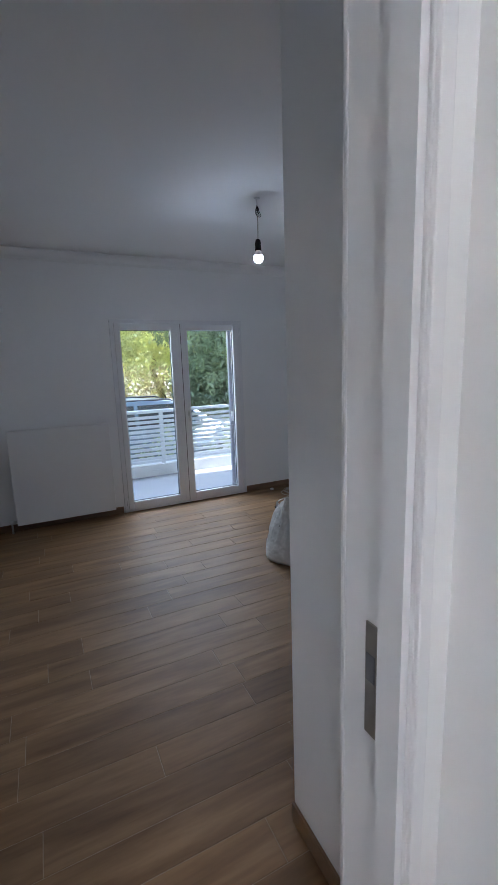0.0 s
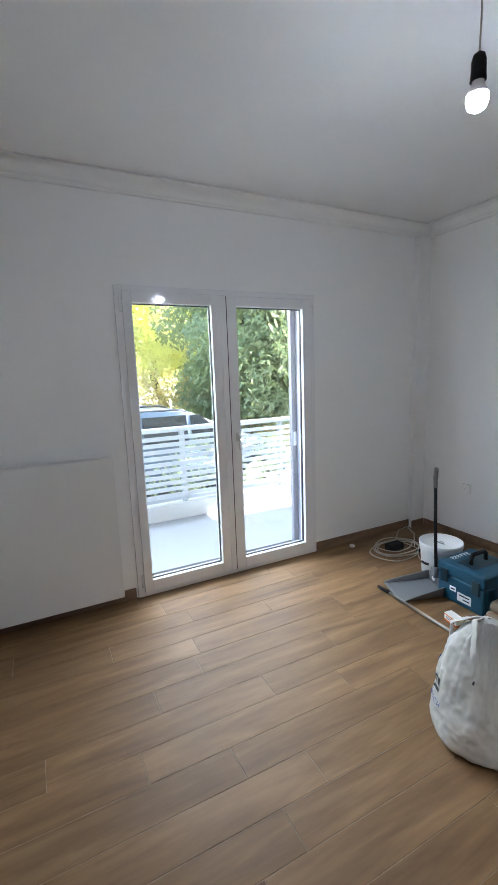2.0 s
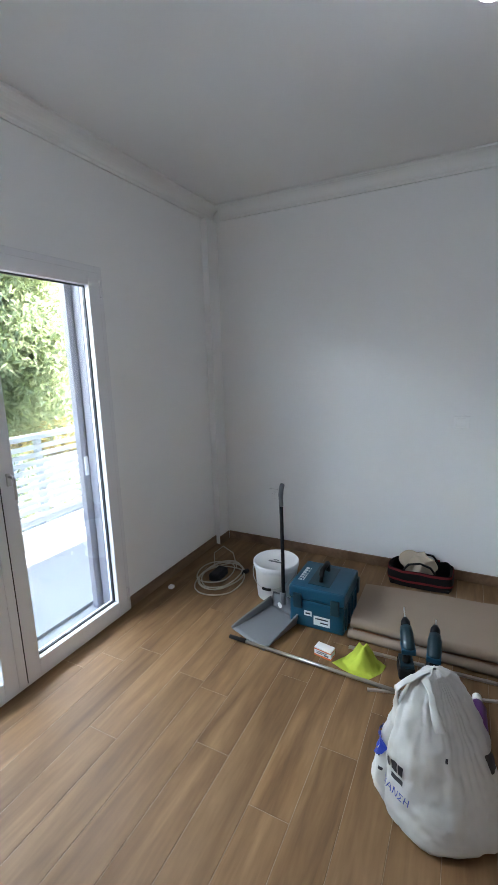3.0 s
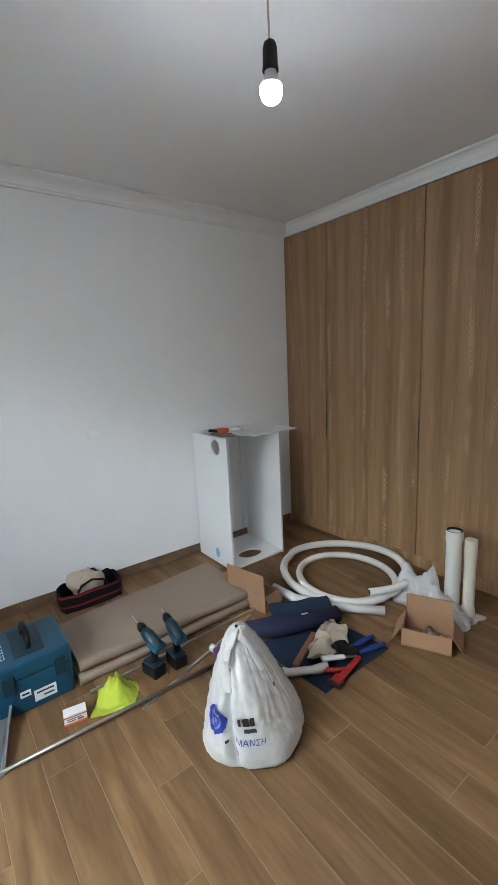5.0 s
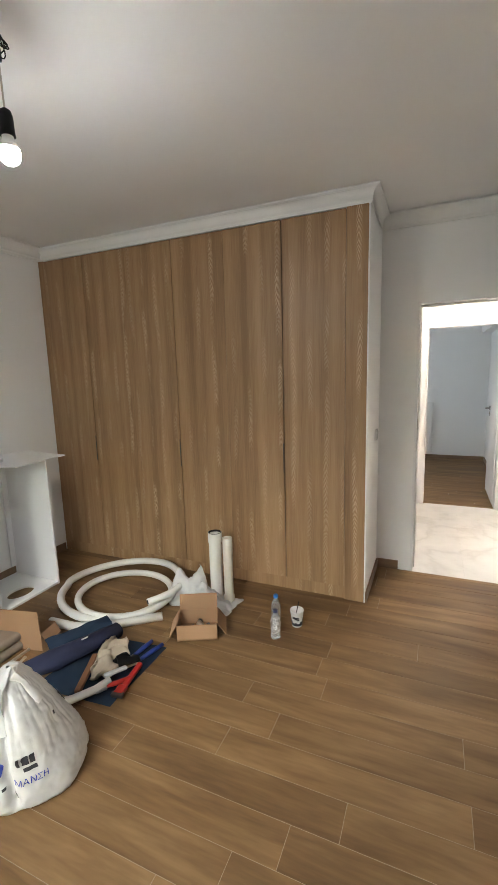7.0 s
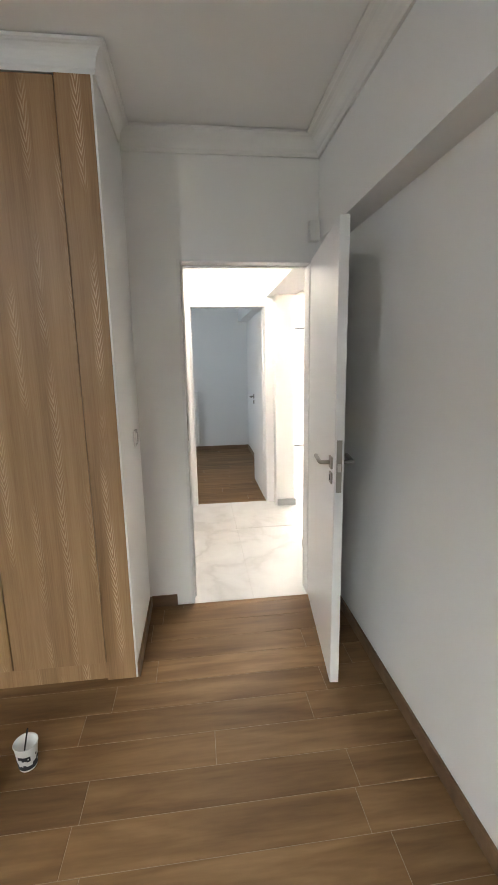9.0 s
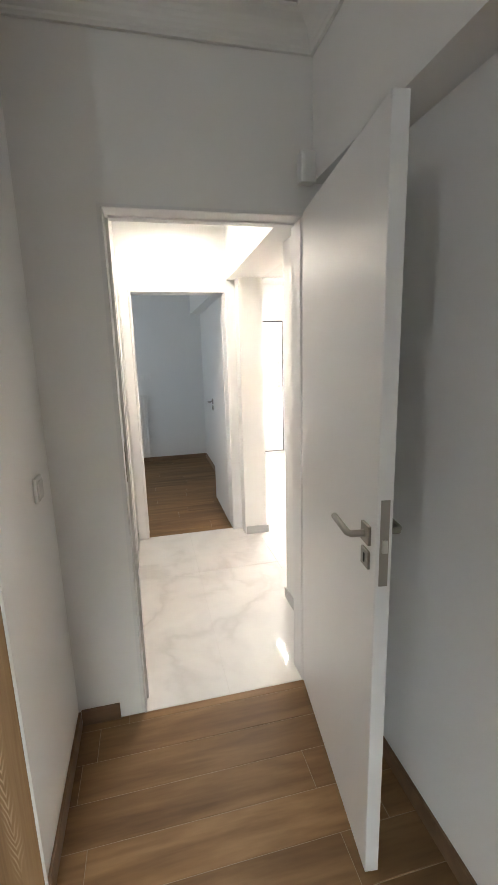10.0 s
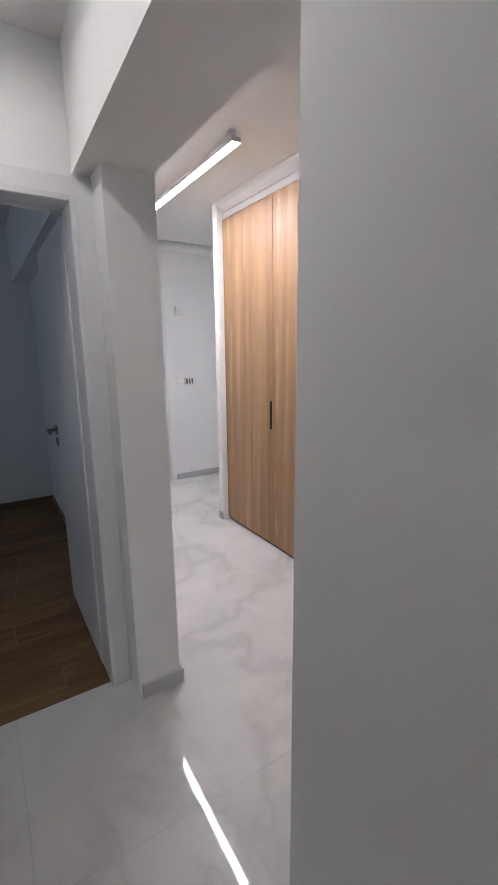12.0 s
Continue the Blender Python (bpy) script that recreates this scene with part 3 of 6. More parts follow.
def lever(parent, x, y, z, side, away):
    """A square-rose lever handle with its cylinder rose, standing out along x; `away`: the way the lever points along y."""
    h = part("handle", Shape().box(x, y - 0.027, z - 0.027, x + side * 0.009, y + 0.027, z + 0.027, 0.002), M["satin"], parent, "brushed steel lever handle")
    part("lever", Shape().tube([(x, y, z), (x + side * 0.045, y, z), (x + side * 0.052, y + away * 0.012, z), (x + side * 0.052, y + away * 0.125, z + 0.004)], 0.0095, 10), M["satin"], h)
    r = part("lock_rose", Shape().box(x, y - 0.025, z - 0.095, x + side * 0.008, y + 0.025, z - 0.045, 0.002), M["satin"], parent)
    part("keyhole", Shape().box(x + side * 0.0075, y - 0.005, z - 0.083, x + side * 0.0095, y + 0.005, z - 0.057, 0.001), M["black"], r)


def panel_door(name, label, hinge, angle, width, flip, high=2.06):
    """A plain lacquered leaf hinged at `hinge`, running along local +y, 4 cm thick along x."""
    d = thing(name, label, "door", pose(*hinge, 0, 0, angle), kind="structure")
    t0, t1 = (0.0, 0.042) if flip > 0 else (-0.042, 0.0)
    part("leaf", Shape().box(t0, 0.003, 0.008, t1, width, high, 0.003), M["lacquer"], d)
    lever(d, t1, width - 0.06, 1.09, 1, -1)
    lever(d, t0, width - 0.06, 1.09, -1, -1)
    part("lock_plate", Shape().box(t0 + 0.009, width - 0.001, 0.965, t1 - 0.009, width + 0.0015, 1.20, 0.0005), M["satin"], d, "steel lock face plate")
    part("latch", Shape().box(t0 + 0.014, width + 0.001, 1.06, t1 - 0.014, width + 0.009, 1.095, 0.001), M["steel"], d)
    return d


panel_door("door_1", "white lacquered bedroom door standing open", (-0.195, 0.612, 0), -7.0, 0.80, -1, 2.10)
panel_door("door_2", "white lacquered door open into the far bedroom", (-0.226, -1.47, 0), 180.0, 0.77, 1)

# side door of the hall, shut, deep in its frame
d3 = thing("door_3", "closed white side door of the hall", "door", pose(0.735, -0.76, 0), kind="structure")
part("leaf", Shape().box(0, 0.012, 0.008, 0.03, 0.708, 2.055, 0.002), M["lacquer"], d3)
s = Shape()
s.box(0.598, -0.845, 0, 0.6145, -0.76, 2.155, 0.003).box(0.598, -0.04, 0, 0.6145, 0.0, 2.155, 0.003).box(0.598, -0.76, 2.07, 0.6145, -0.04, 2.155, 0.003)
s.box(0.61, -0.76, 0, 0.73, -0.745, 2.07).box(0.61, -0.055, 0, 0.73, -0.04, 2.07).box(0.61, -0.745, 2.055, 0.73, -0.055, 2.07)
setting("door_frame_3", s, M["lacquer"], "white lacquered frame of the side door", "door frame")

# front door of the flat
d4 = thing("front_door", "white armoured front door with steel locks", "door", pose(-1.68, -4.25, 0), kind="structure")
part("leaf", Shape().box(0.018, -0.05, 0.014, 0.894, 0.0, 2.047, 0.003), M["lacquer"], d4)
# black slab behind the leaf paints the shade of the gap round it
part("gap", Shape().box(0.0, -0.06, 0.0, 0.912, -0.02, 2.065), M["gasket"], d4, "black slab behind the leaf, for the shade in its gap")
for z in (1.43, 1.13, 1.06):
    part("lock_rose", Shape().lathe([(0.026, 0), (0.026, 0.006), (0.018, 0.010)], n=18).move(pose(0.075, 0.0, z, -90, 0, 0)), M["steel"], d4)
part("lever", Shape().tube([(0.075, 0.0, 1.13), (0.075, 0.05, 1.13), (0.19, 0.05, 1.13)], 0.009, 10), M["steel"], d4)
s = Shape().box(-1.73, -4.26, 0, -1.68, -4.21, 2.115, 0.002).box(-0.768, -4.26, 0, -0.72, -4.21, 2.115, 0.002).box(-1.68, -4.26, 2.065, -0.768, -4.21, 2.115, 0.002)
setting("door_frame_4", s, M["lacquer"], "white frame of the front door", "door frame")

# ---- the balcony door ----
w1 = thing("window_1", "white double balcony door with clear glass, shut", "balcony door", kind="structure")
s = Shape().box(0.893, 4.902, 0.0, 0.945, 5.0, 2.10, 0.003).box(2.35, 4.902, 0.0, 2.402, 5.0, 2.10, 0.003)
s.box(0.945, 4.902, 2.05, 2.35, 5.0, 2.10, 0.003).box(0.945, 4.902, 0.0, 2.35, 5.0, 0.035, 0.003)
part("window_frame", s, M["upvc"], w1)
for x0, x1, g0, g1 in ((0.935, 1.645, 0.995, 1.533), (1.645, 2.362, 1.725, 2.283)):
    sash = part("sash", Shape().box(x0 + 0.002, 4.884, 0.03, g0, 4.96, 2.062, 0.004).box(g1, 4.884, 0.03, x1 - 0.002, 4.96, 2.062, 0.004)
                .box(g0, 4.885, 0.03, g1, 4.959, 0.115, 0.004).box(g0, 4.885, 1.99, g1, 4.959, 2.062, 0.004), M["upvc"], w1)
    part("gasket", Shape().box(g0 - 0.001, 4.915, 0.114, g0 + 0.006, 4.935, 1.991).box(g1 - 0.006, 4.915, 0.114, g1 + 0.001, 4.935, 1.991)
         .box(g0, 4.915, 0.114, g1, 4.935, 0.121).box(g0, 4.915, 1.984, g1, 4.935, 1.991), M["gasket"], sash, "black rubber gasket")
    pane = part("pane", Shape().box(g0, 4.922, 0.115, g1, 4.928, 1.99), M["glass"], sash)
    pane.visible_shadow = False
part("meeting_strip", Shape().box(1.600, 4.877, 0.035, 1.642, 4.886, 2.058, 0.004), M["upvc"], w1)
# solid black strip; the shade of the joint is painted, not cut
part("meeting_gap", Shape().box(1.6425, 4.880, 0.035, 1.6475, 4.886, 2.058), M["gasket"], w1, "black strip in place of the shaded gap between the leaves")
h = part("handle", Shape().box(1.679, 4.873, 1.035, 1.699, 4.884, 1.095, 0.003), M["steel"], w1, "steel window handle")
part("lever", Shape().tube([(1.689, 4.874, 1.08), (1.689, 4.845, 1.08), (1.689, 4.838, 1.068), (1.689, 4.838, 0.975)], 0.0065, 10), M["steel"], h)
for z in (0.12, 1.98):
    part("hinge", Shape().tube([(0.925, 4.893, z - 0.045), (0.925, 4.893, z + 0.045)], 0.008, 10), M["upvc"], w1)
    part("hinge", Shape().tube([(2.372, 4.893, z - 0.045), (2.372, 4.893, z + 0.045)], 0.008, 10), M["upvc"], w1)
sh = thing("shutter", "grey sliding shutter leaf pushed into its pocket", "shutter", kind="structure")
part("stile", Shape().box(2.305, 5.10, 0.0, 2.392, 5.14, 2.09, 0.003), M["shutter"], sh)
part("guide", Shape().box(2.345, 5.03, 0.0, 2.393, 5.09, 2.09, 0.003), M["shutter"], sh)
part("pull", Shape().box(2.315, 5.092, 0.90, 2.345, 5.10, 1.02, 0.004), M["white"], sh, "white recessed pull")
setting("threshold", Shape().box(0.90, 5.0, -0.04, 2.395, 5.2, 0.01), M["balcony"], "pale stone sill of the balcony door", "sill")

# ---- lamps ----
pl = thing("pendant_bulb", "lit bare bulb on a twisted wire from the ceiling", "ceiling lamp", pose(1.692, 3.036, 0))
part("hook", Shape().lathe([(0.02, 2.722), (0.022, 2.7285), (0.022, 2.7295)], n=18).tube([(0, 0, 2.725), (0, 0.004, 2.70), (0.008, 0.010, 2.685), (0, 0.012, 2.675)], 0.0035, 8), M["white"], pl)
rnd = random.Random(4)
knot = Shape()
for k in range(5):
    pts, a0 = [], rnd.uniform(0, 6)
    for i in range(13):
        u = i / 12
        pts.append((0.022 * math.sin(a0 + u * 5 + k) * math.sin(math.pi * u), 0.022 * math.cos(a0 + u * 4) * math.sin(math.pi * u), 2.685 - 0.075 * math.sin(math.pi * u) * (0.6 + 0.12 * k)))
    knot.tube(pts, 0.002, 6)
part("wire_knot", knot, M["black"], pl, "tangled black wire ends")
part("flex", Shape().tube([(0, 0.004, 2.66), (0.003, 0, 2.58), (0.001, 0, 2.455)], 0.0028, 8), M["cable"], pl)
part("holder", Shape().lathe([(0.008, 2.462), (0.017, 2.455), (0.021, 2.44), (0.022, 2.40), (0.024, 2.385), (0.022, 2.383)], n=20), M["black"], pl, "black lamp holder")
part("collar", Shape().lathe([(0.017, 2.39), (0.018, 2.372), (0.021, 2.366), (0.026, 2.358), (0.0315, 2.346), (0.030, 2.345)], n=24), M["white"], pl)
part("bulb", Shape().lathe([(0.004, 2.302), (0.016, 2.304), (0.026, 2.312), (0.031, 2.325), (0.032, 2.338), (0.0305, 2.347)], n=24), M["bulb"], pl, "glowing white bulb")

for x, y in SPOTS:
    sp = thing("spot_lamp", "lit round recessed ceiling spot", "ceiling spot", pose(x, y, HC), group="hall ceiling spots")
    part("ring", Shape().lathe([(0.0325, 0.05), (0.0325, 0.0), (0.036, -0.004), (0.040, -0.006), (0.047, -0.004), (0.050, 0.0)], n=28, caps=False), M["white"], sp)
    part("lens", Shape().lathe([(0.0315, 0.002), (0.0315, 0.008)], n=24), M["spot"], sp)
st = thing("strip_lamp", "lit linear lamp under the entrance ceiling", "ceiling lamp", pose(-1.18, 0, 0))
part("housing", Shape().box(-0.0245, -3.032, 2.6185, 0.0245, -1.698, 2.634, 0.002).box(-0.0275, -3.032, 2.6075, -0.0240, -1.698, 2.634).box(0.0240, -3.032, 2.6075, 0.0275, -1.698, 2.634).box(-0.0275, -3.035, 2.6075, 0.0275, -3.0315, 2.634).box(-0.0275, -1.6985, 2.6075, 0.0275, -1.695, 2.634), M["white"], st)
for y in (-2.98, -1.75):
    part("bracket", Shape().box(-0.018, y - 0.02, 2.6335, 0.018, y + 0.02, EC - 0.0005, 0.003), M["white"], st)
part("diffuser", Shape().box(-0.0235, -3.03, 2.606, 0.0235, -1.70, 2.618, 0.003), M["strip"], st)

# ---- the wardrobe and the hall cupboard ----
wd = thing("wardrobe", "built-in oak-veneer wardrobe with six plain tall doors", "wardrobe")
part("end_panel", Shape().box(0.841, 1.192, 0.0, 0.977, 1.227, 2.629, 0.0015), M["oak"], wd)
part("filler", Shape().box(3.589, 1.192, 0.0, 3.638, 1.225, 2.629, 0.0015), M["oak"], wd)
part("plinth", Shape().box(0.979, 1.17, 0.0, 3.587, 1.213, 0.092, 0.001), M["oak"], wd)
# black block behind the doors; the gaps' shade is in its colour
part("carcass", Shape().box(0.935, 0.605, 0.0, 3.635, 1.165, 2.628), M["gasket"], wd, "solid black core that puts shade into the door gaps")
XS = (3.587, 3.152, 2.718, 2.284, 1.848, 1.411, 0.979)
for k in range(6):
    a, b = XS[k + 1], XS[k]
    ga, gb = (0.003, 0.001) if k % 2 == 0 else (0.001, 0.003)
    d = part("door", Shape().box(a + ga, 1.205, 0.097, b - gb, 1.226, 2.622, 0.001), M["oak"], wd)
    edge = a if k % 2 == 0 else b
    if k % 2 == 0:
        part("handle", Shape().box(edge + 0.002, 1.2255, 0.90, edge + 0.008, 1.2285, 1.12, 0.001), M["darksteel"], d, "slim dark recessed grip")
cu = thing("hall_cupboard", "tall oak-veneer cupboard with a slim dark grip", "cupboard")
# filled with black in place of the shade between the doors
part("carcass", Shape().box(-2.55, -2.795, 0.02, -1.715, -0.15, 2.56), M["gasket"], cu, "solid black core for the shade between the cupboard doors")
part("plinth", Shape().box(-1.74, -2.795, 0.0, -1.71, -0.15, 0.03), M["darksteel"], cu)
for k, (a, b) in enumerate(((-2.795, -2.092), (-2.092, -1.45), (-1.45, -0.80), (-0.80, -0.15))):
    d = part("door", Shape().box(-1.712, a + 0.002, 0.03, -1.692, b - 0.002, 2.558, 0.001), M["oak"], cu)
    if k in (0, 2):
        part("handle", Shape().box(-1.6925, b - 0.024, 0.95, -1.6870, b - 0.003, 1.16, 0.001), M["black"], d, "slim black grip")

# ---- fixtures of the bedroom ----
ra = thing("radiator", "white flat-panel radiator under the wall", "radiator", pose(0, N, 0))
x0, x1, z0, z1 = -0.165, 0.785, 0.085, 1.03
part("front_panel", Shape().box(x0, -0.115, z0, x1, -0.103, z1, 0.004), M["enamel"], ra)
part("back_panel", Shape().box(x0 + 0.01, -0.045, z0 + 0.02, x1 - 0.01, -0.03, z1 - 0.02, 0.003), M["enamel"], ra)
part("side_panel", Shape().box(x0 + 0.0005, -0.103, z0 + 0.01, x0 + 0.006, -0.03, z1 - 0.002), M["enamel"], ra)
part("side_panel", Shape().box(x1 - 0.006, -0.103, z0 + 0.01, x1 - 0.0005, -0.03, z1 - 0.002), M["enamel"], ra)
g = Shape()
for k in range(62):
    g.box(x0 + 0.012 + k * 0.015, -0.101, z1 - 0.006, x0 + 0.018 + k * 0.015, -0.035, z1 - 0.001)
g.box(x0 + 0.006, -0.103, z1 - 0.008, x1 - 0.006, -0.098, z1).box(x0 + 0.006, -0.038, z1 - 0.008, x1 - 0.006, -0.03, z1)
part("top_grille", g, M["enamel"], ra, "slotted top grille")
fins = Shape()
for k in range(28):
    fins.box(x0 + 0.03 + k * 0.032, -0.10, z0 + 0.03, x0 + 0.032 + k * 0.032, -0.046, z1 - 0.04)
part("convector", fins, M["enamel"], ra)
for xb in (x0 + 0.1, x1 - 0.14):
    part("bracket", Shape().box(xb, -0.03, z0 + 0.1, xb + 0.04, -0.001, z1 - 0.1), M["enamel"], ra)
v = part("valve", Shape().tube([(x0 + 0.01, -0.07, z0 + 0.03), (x0 - 0.05, -0.07, z0 + 0.03)], 0.013, 12).tube([(x0 - 0.05, -0.07, z0 + 0.03), (x0 - 0.05, -0.07, 0.0)], 0.009, 10), M["steel"], ra, "steel radiator valve")
part("valve_cap", Shape().lathe([(0.02, 0), (0.023, 0.01), (0.021, 0.05), (0.014, 0.058)], n=18).move(pose(x0 - 0.05, -0.075, z0 + 0.03, 60, 0, 0)), M["white"], v)


def wall_plate(name, label, category, m, w, h, kind_of):
    """A plastic plate on a wall: local x along the wall, local -y away from it."""
    t = thing(name, label, category, m)
    part("frame", Shape().box(-w / 2, -0.0125, -h / 2, w / 2, -0.0005, h / 2, 0.003), M["plate"], t)
    if kind_of == "socket":
        part("insert", Shape().lathe([(0.024, -0.002), (0.024, 0.002), (0.021, 0.002), (0.019, 0.0006)], n=22).move(pose(0, -0.0125, 0, 90, 0, 0)), M["plate"], t)
        for s in (-1, 1):
            part("hole", Shape().tube([(s * 0.009, -0.0158, 0), (s * 0.009, -0.010, 0)], 0.0018, 8), M["grey"], t)
    else:
        n = 2 if w > 0.12 else 1
        for k in range(n):
            c = (k - (n - 1) / 2) * 0.071
            part("rocker", Shape().box(c - 0.028, -0.0175, -0.028, c + 0.028, -0.0115, 0.028, 0.003), M["plate"], t)
    return t


wall_plate("light_switch", "white wall switch on the plain wall", "switch", pose(E_, 3.056, 1.123, 0, 0, -90), 0.10, 0.082, "switch")
wall_plate("wall_socket", "white round-insert wall socket low on the wall", "socket", pose(E_, 4.42, 0.47, 0, 0, -90), 0.082, 0.082, "socket")
wall_plate("light_switch", "white wall switch on the wardrobe's side", "switch", pose(0.832, 0.80, 1.14, 0, 0, -90), 0.082, 0.082, "switch")
wall_plate("wall_socket", "white wall socket above the radiator", "socket", pose(0.53, -4.22, 1.283, 0, 0, 180), 0.082, 0.082, "socket")
wall_plate("light_switch", "white wall switch above the radiator", "switch", pose(0.424, -4.22, 1.28, 0, 0, 180), 0.082, 0.082, "switch")
wall_plate("light_switch", "white wall switch beside the front door", "switch", pose(-1.86, -4.22, 1.185, 0, 0, 180), 0.082, 0.082, "switch")
pn = thing("control_panel", "small white alarm panel with dark keys", "control panel", pose(-1.985, -4.22, 1.18))
part("case", Shape().box(-0.06, 0.0005, -0.045, 0.06, 0.022, 0.045, 0.005), M["white"], pn)
for k in range(3):
    part("key_row", Shape().box(-0.045 + 0.034 * k, 0.0215, -0.028, -0.023 + 0.034 * k, 0.0235, 0.03, 0.001), M["grey"], pn)
bl = thing("door_chime", "small white door chime high on the wall", "door chime", pose(-1.884, -4.22, 1.975))
part("case", Shape().box(-0.045, 0.0005, -0.05, 0.045, 0.03, 0.05, 0.008), M["white"], bl)
jb = thing("junction_box", "white plastic sensor box in the corner", "junction box", pose(-0.207, S, 2.251))
part("case", Shape().box(-0.030, 0.0005, -0.054, 0.030, 0.05, 0.054, 0.006), M["white"], jb)
part("seam", Shape().box(-0.0302, 0.028, -0.0542, 0.0302, 0.0288, 0.0542), M["white"], jb)

r2 = thing("radiator", "white ribbed panel radiator in the far bedroom", "radiator", pose(0, -4.22, 0))
part("front_panel", Shape().box(0.455, 0.05, 0.125, 1.25, 0.062, 1.025, 0.003), M["enamel"], r2)
for k in range(19):
    part("rib", Shape().box(0.47 + 0.041 * k, 0.0615, 0.15, 0.49 + 0.041 * k, 0.069, 1.0, 0.003), M["enamel"], r2)
for xb in (0.452, 1.245):
    part("side_panel", Shape().box(xb, 0.03, 0.13, xb + 0.006, 0.06, 1.02), M["enamel"], r2)
for xb in (0.55, 1.1):
    part("bracket", Shape().box(xb, 0.001, 0.3, xb + 0.05, 0.05, 0.9), M["enamel"], r2)


# ---- things on the bedroom floor ----
def crumple(p, amount, scale, seed=0.0):
    q = Vector(p) * scale + Vector((seed, seed * 1.7, seed * 0.3))
    return Vector((noise.noise(q), noise.noise(q + Vector((9, 0, 0))), noise.noise(q + Vector((0, 17, 0))))) * amount


def carrier_bag():
    t = thing("carrier_bag", "full white plastic carrier bag, tied, with dark print", "bag", pose(1.928, 3.045, 0))
    # height, half-length along the gathered ridge, half-width across it
    prof = [(0.0, 0.0, 0.0), (0.0, 0.15, 0.15), (0.004, 0.188, 0.192), (0.03, 0.206, 0.216), (0.07, 0.210, 0.214), (0.12, 0.206, 0.200), (0.18, 0.198, 0.178),
            (0.24, 0.195, 0.155), (0.30, 0.176, 0.128), (0.36, 0.150, 0.100), (0.41, 0.122, 0.076), (0.45, 0.090, 0.055), (0.478, 0.055, 0.036), (0.490, 0.008, 0.006)]
    ridge = radians(-45)
    groove = radians(120)

    def skin(u, v):
        a = 2 * math.pi * u
        f = min(v, 0.9999) * (len(prof) - 1)
        k = int(f)
        w = f - k
        z, ra, rb = (prof[k][i] * (1 - w) + prof[k + 1][i] * w for i in range(3))
        c, d = math.cos(a - ridge), math.sin(a - ridge)
        power = 2.0 + 0.9 * max(0.0, 1 - z / 0.2)
        r = 1.0 / ((abs(c) / max(ra, 1e-5)) ** power + (abs(d) / max(rb, 1e-5)) ** power) ** (1 / power) if ra > 1e-4 else 0.0
        high = max(0.0, z - 0.05) / 0.44
        # pleats that gather towards the top, sharp in their valleys
        pleat = abs(math.sin(5.5 * a + 1.3 * math.sin(2 * a) + 2.0 * z)) - 0.6
        fine = abs(math.sin(13 * a + 2.1 * math.sin(3 * a + 1) - 3 * z)) - 0.6
        r *= 0.985 + 0.08 * high ** 1.2 * pleat + 0.065 * high * fine + 0.03 * math.sin(3 * a + 1.2) * (1 - high)
        g = (a - groove - 0.25 * (0.25 - z) + math.pi) % (2 * math.pi) - math.pi
        deep = min(1.0, z / 0.06) * max(0.0, 1 - max(0.0, z - 0.34) / 0.1)
        r *= 1 - 0.20 * deep * math.exp(-(g / 0.10) ** 2)
        p = Vector((r * math.cos(a), r * math.sin(a), z))
        if z > 0.003:
            p += Vector((0.040, 0.034, 0)) * (z / 0.49) ** 1.6 + crumple(p, 0.010, 6, 3) * min(1, z / 0.08) + crumple(p, 0.005, 22, 5) + crumple(p, 0.003, 50, 2)
            p += Vector((p.x, p.y, 0)) * (-0.09 * max(0.0, 0.35 - abs(noise.noise(p * 8))) * (0.3 + high))
        p.z = max(0.001, p.z)
        return p
    part("sack", Shape().sheet(190, 110, skin, True), M["film"], t)

    def strap(way, wide, seed):
        """A flat folded band of film that hangs over the sack; way: angle in degrees, share of the height's steps, lift."""
        pts = []
        for a, v, up in way:
            p = skin(a / 360, v)
            pts.append(p + Vector((p.x - 0.02, p.y - 0.02, 0.03)).normalized() * up)

        def where(u, v):
            f = min(v, 0.9999) * (len(pts) - 1)
            k = int(f)
            p = pts[k].lerp(pts[k + 1], f - k)
            along = (pts[k + 1] - pts[k]).normalized()
            out = Vector((p.x - 0.02, p.y - 0.02, 0.03)).normalized()
            side = along.cross(out).normalized()
            b = 2 * math.pi * u
            return p + side * wide * math.cos(b) * (0.8 + 0.3 * math.cos(2 * math.pi * v)) + out * 0.005 * math.sin(b) + crumple(p + side * math.cos(b) * wide, 0.006, 30, seed)
        return Shape().sheet(16, 40, where, True)
    part("handle", strap([(135, 0.97, 0.004), (130, 0.90, 0.020), (125, 0.80, 0.036), (119, 0.71, 0.022), (114, 0.62, -0.004)], 0.024, 1), M["film"], t, "bunched plastic handle")
    part("handle", strap([(150, 0.97, 0.004), (165, 0.92, 0.012), (178, 0.84, 0.014), (186, 0.76, 0.010), (188, 0.68, 0.0)], 0.018, 2), M["film"], t, "bunched plastic handle")

    def stamp(name, outline, a, z, w, h, mat, lift=0.005):
        """A printed patch that follows the sack at angle a and height z."""
        sh = Shape()

        def at(u, v):
            aa, zz = a + (u - 0.5) * w / 0.19, z + (v - 0.5) * h
            lo, hi = 0.0, 1.0
            for _ in range(18):
                mid = (lo + hi) / 2
                if skin(aa / (2 * math.pi), mid).z < zz:
                    lo = mid
                else:
                    hi = mid
            p = skin(aa / (2 * math.pi), lo)
            d = Vector((p.x, p.y, 0)).normalized()
            return p + d * lift
        if outline == "bar":
            sh.sheet(8, 3, at)
        else:
            g = [[sh.bm.verts.new(at(0.5 + rr * math.cos(2 * math.pi * i / 56), 0.5 + rr * math.sin(2 * math.pi * i / 56))) for i in range(56)] for rr in outline]
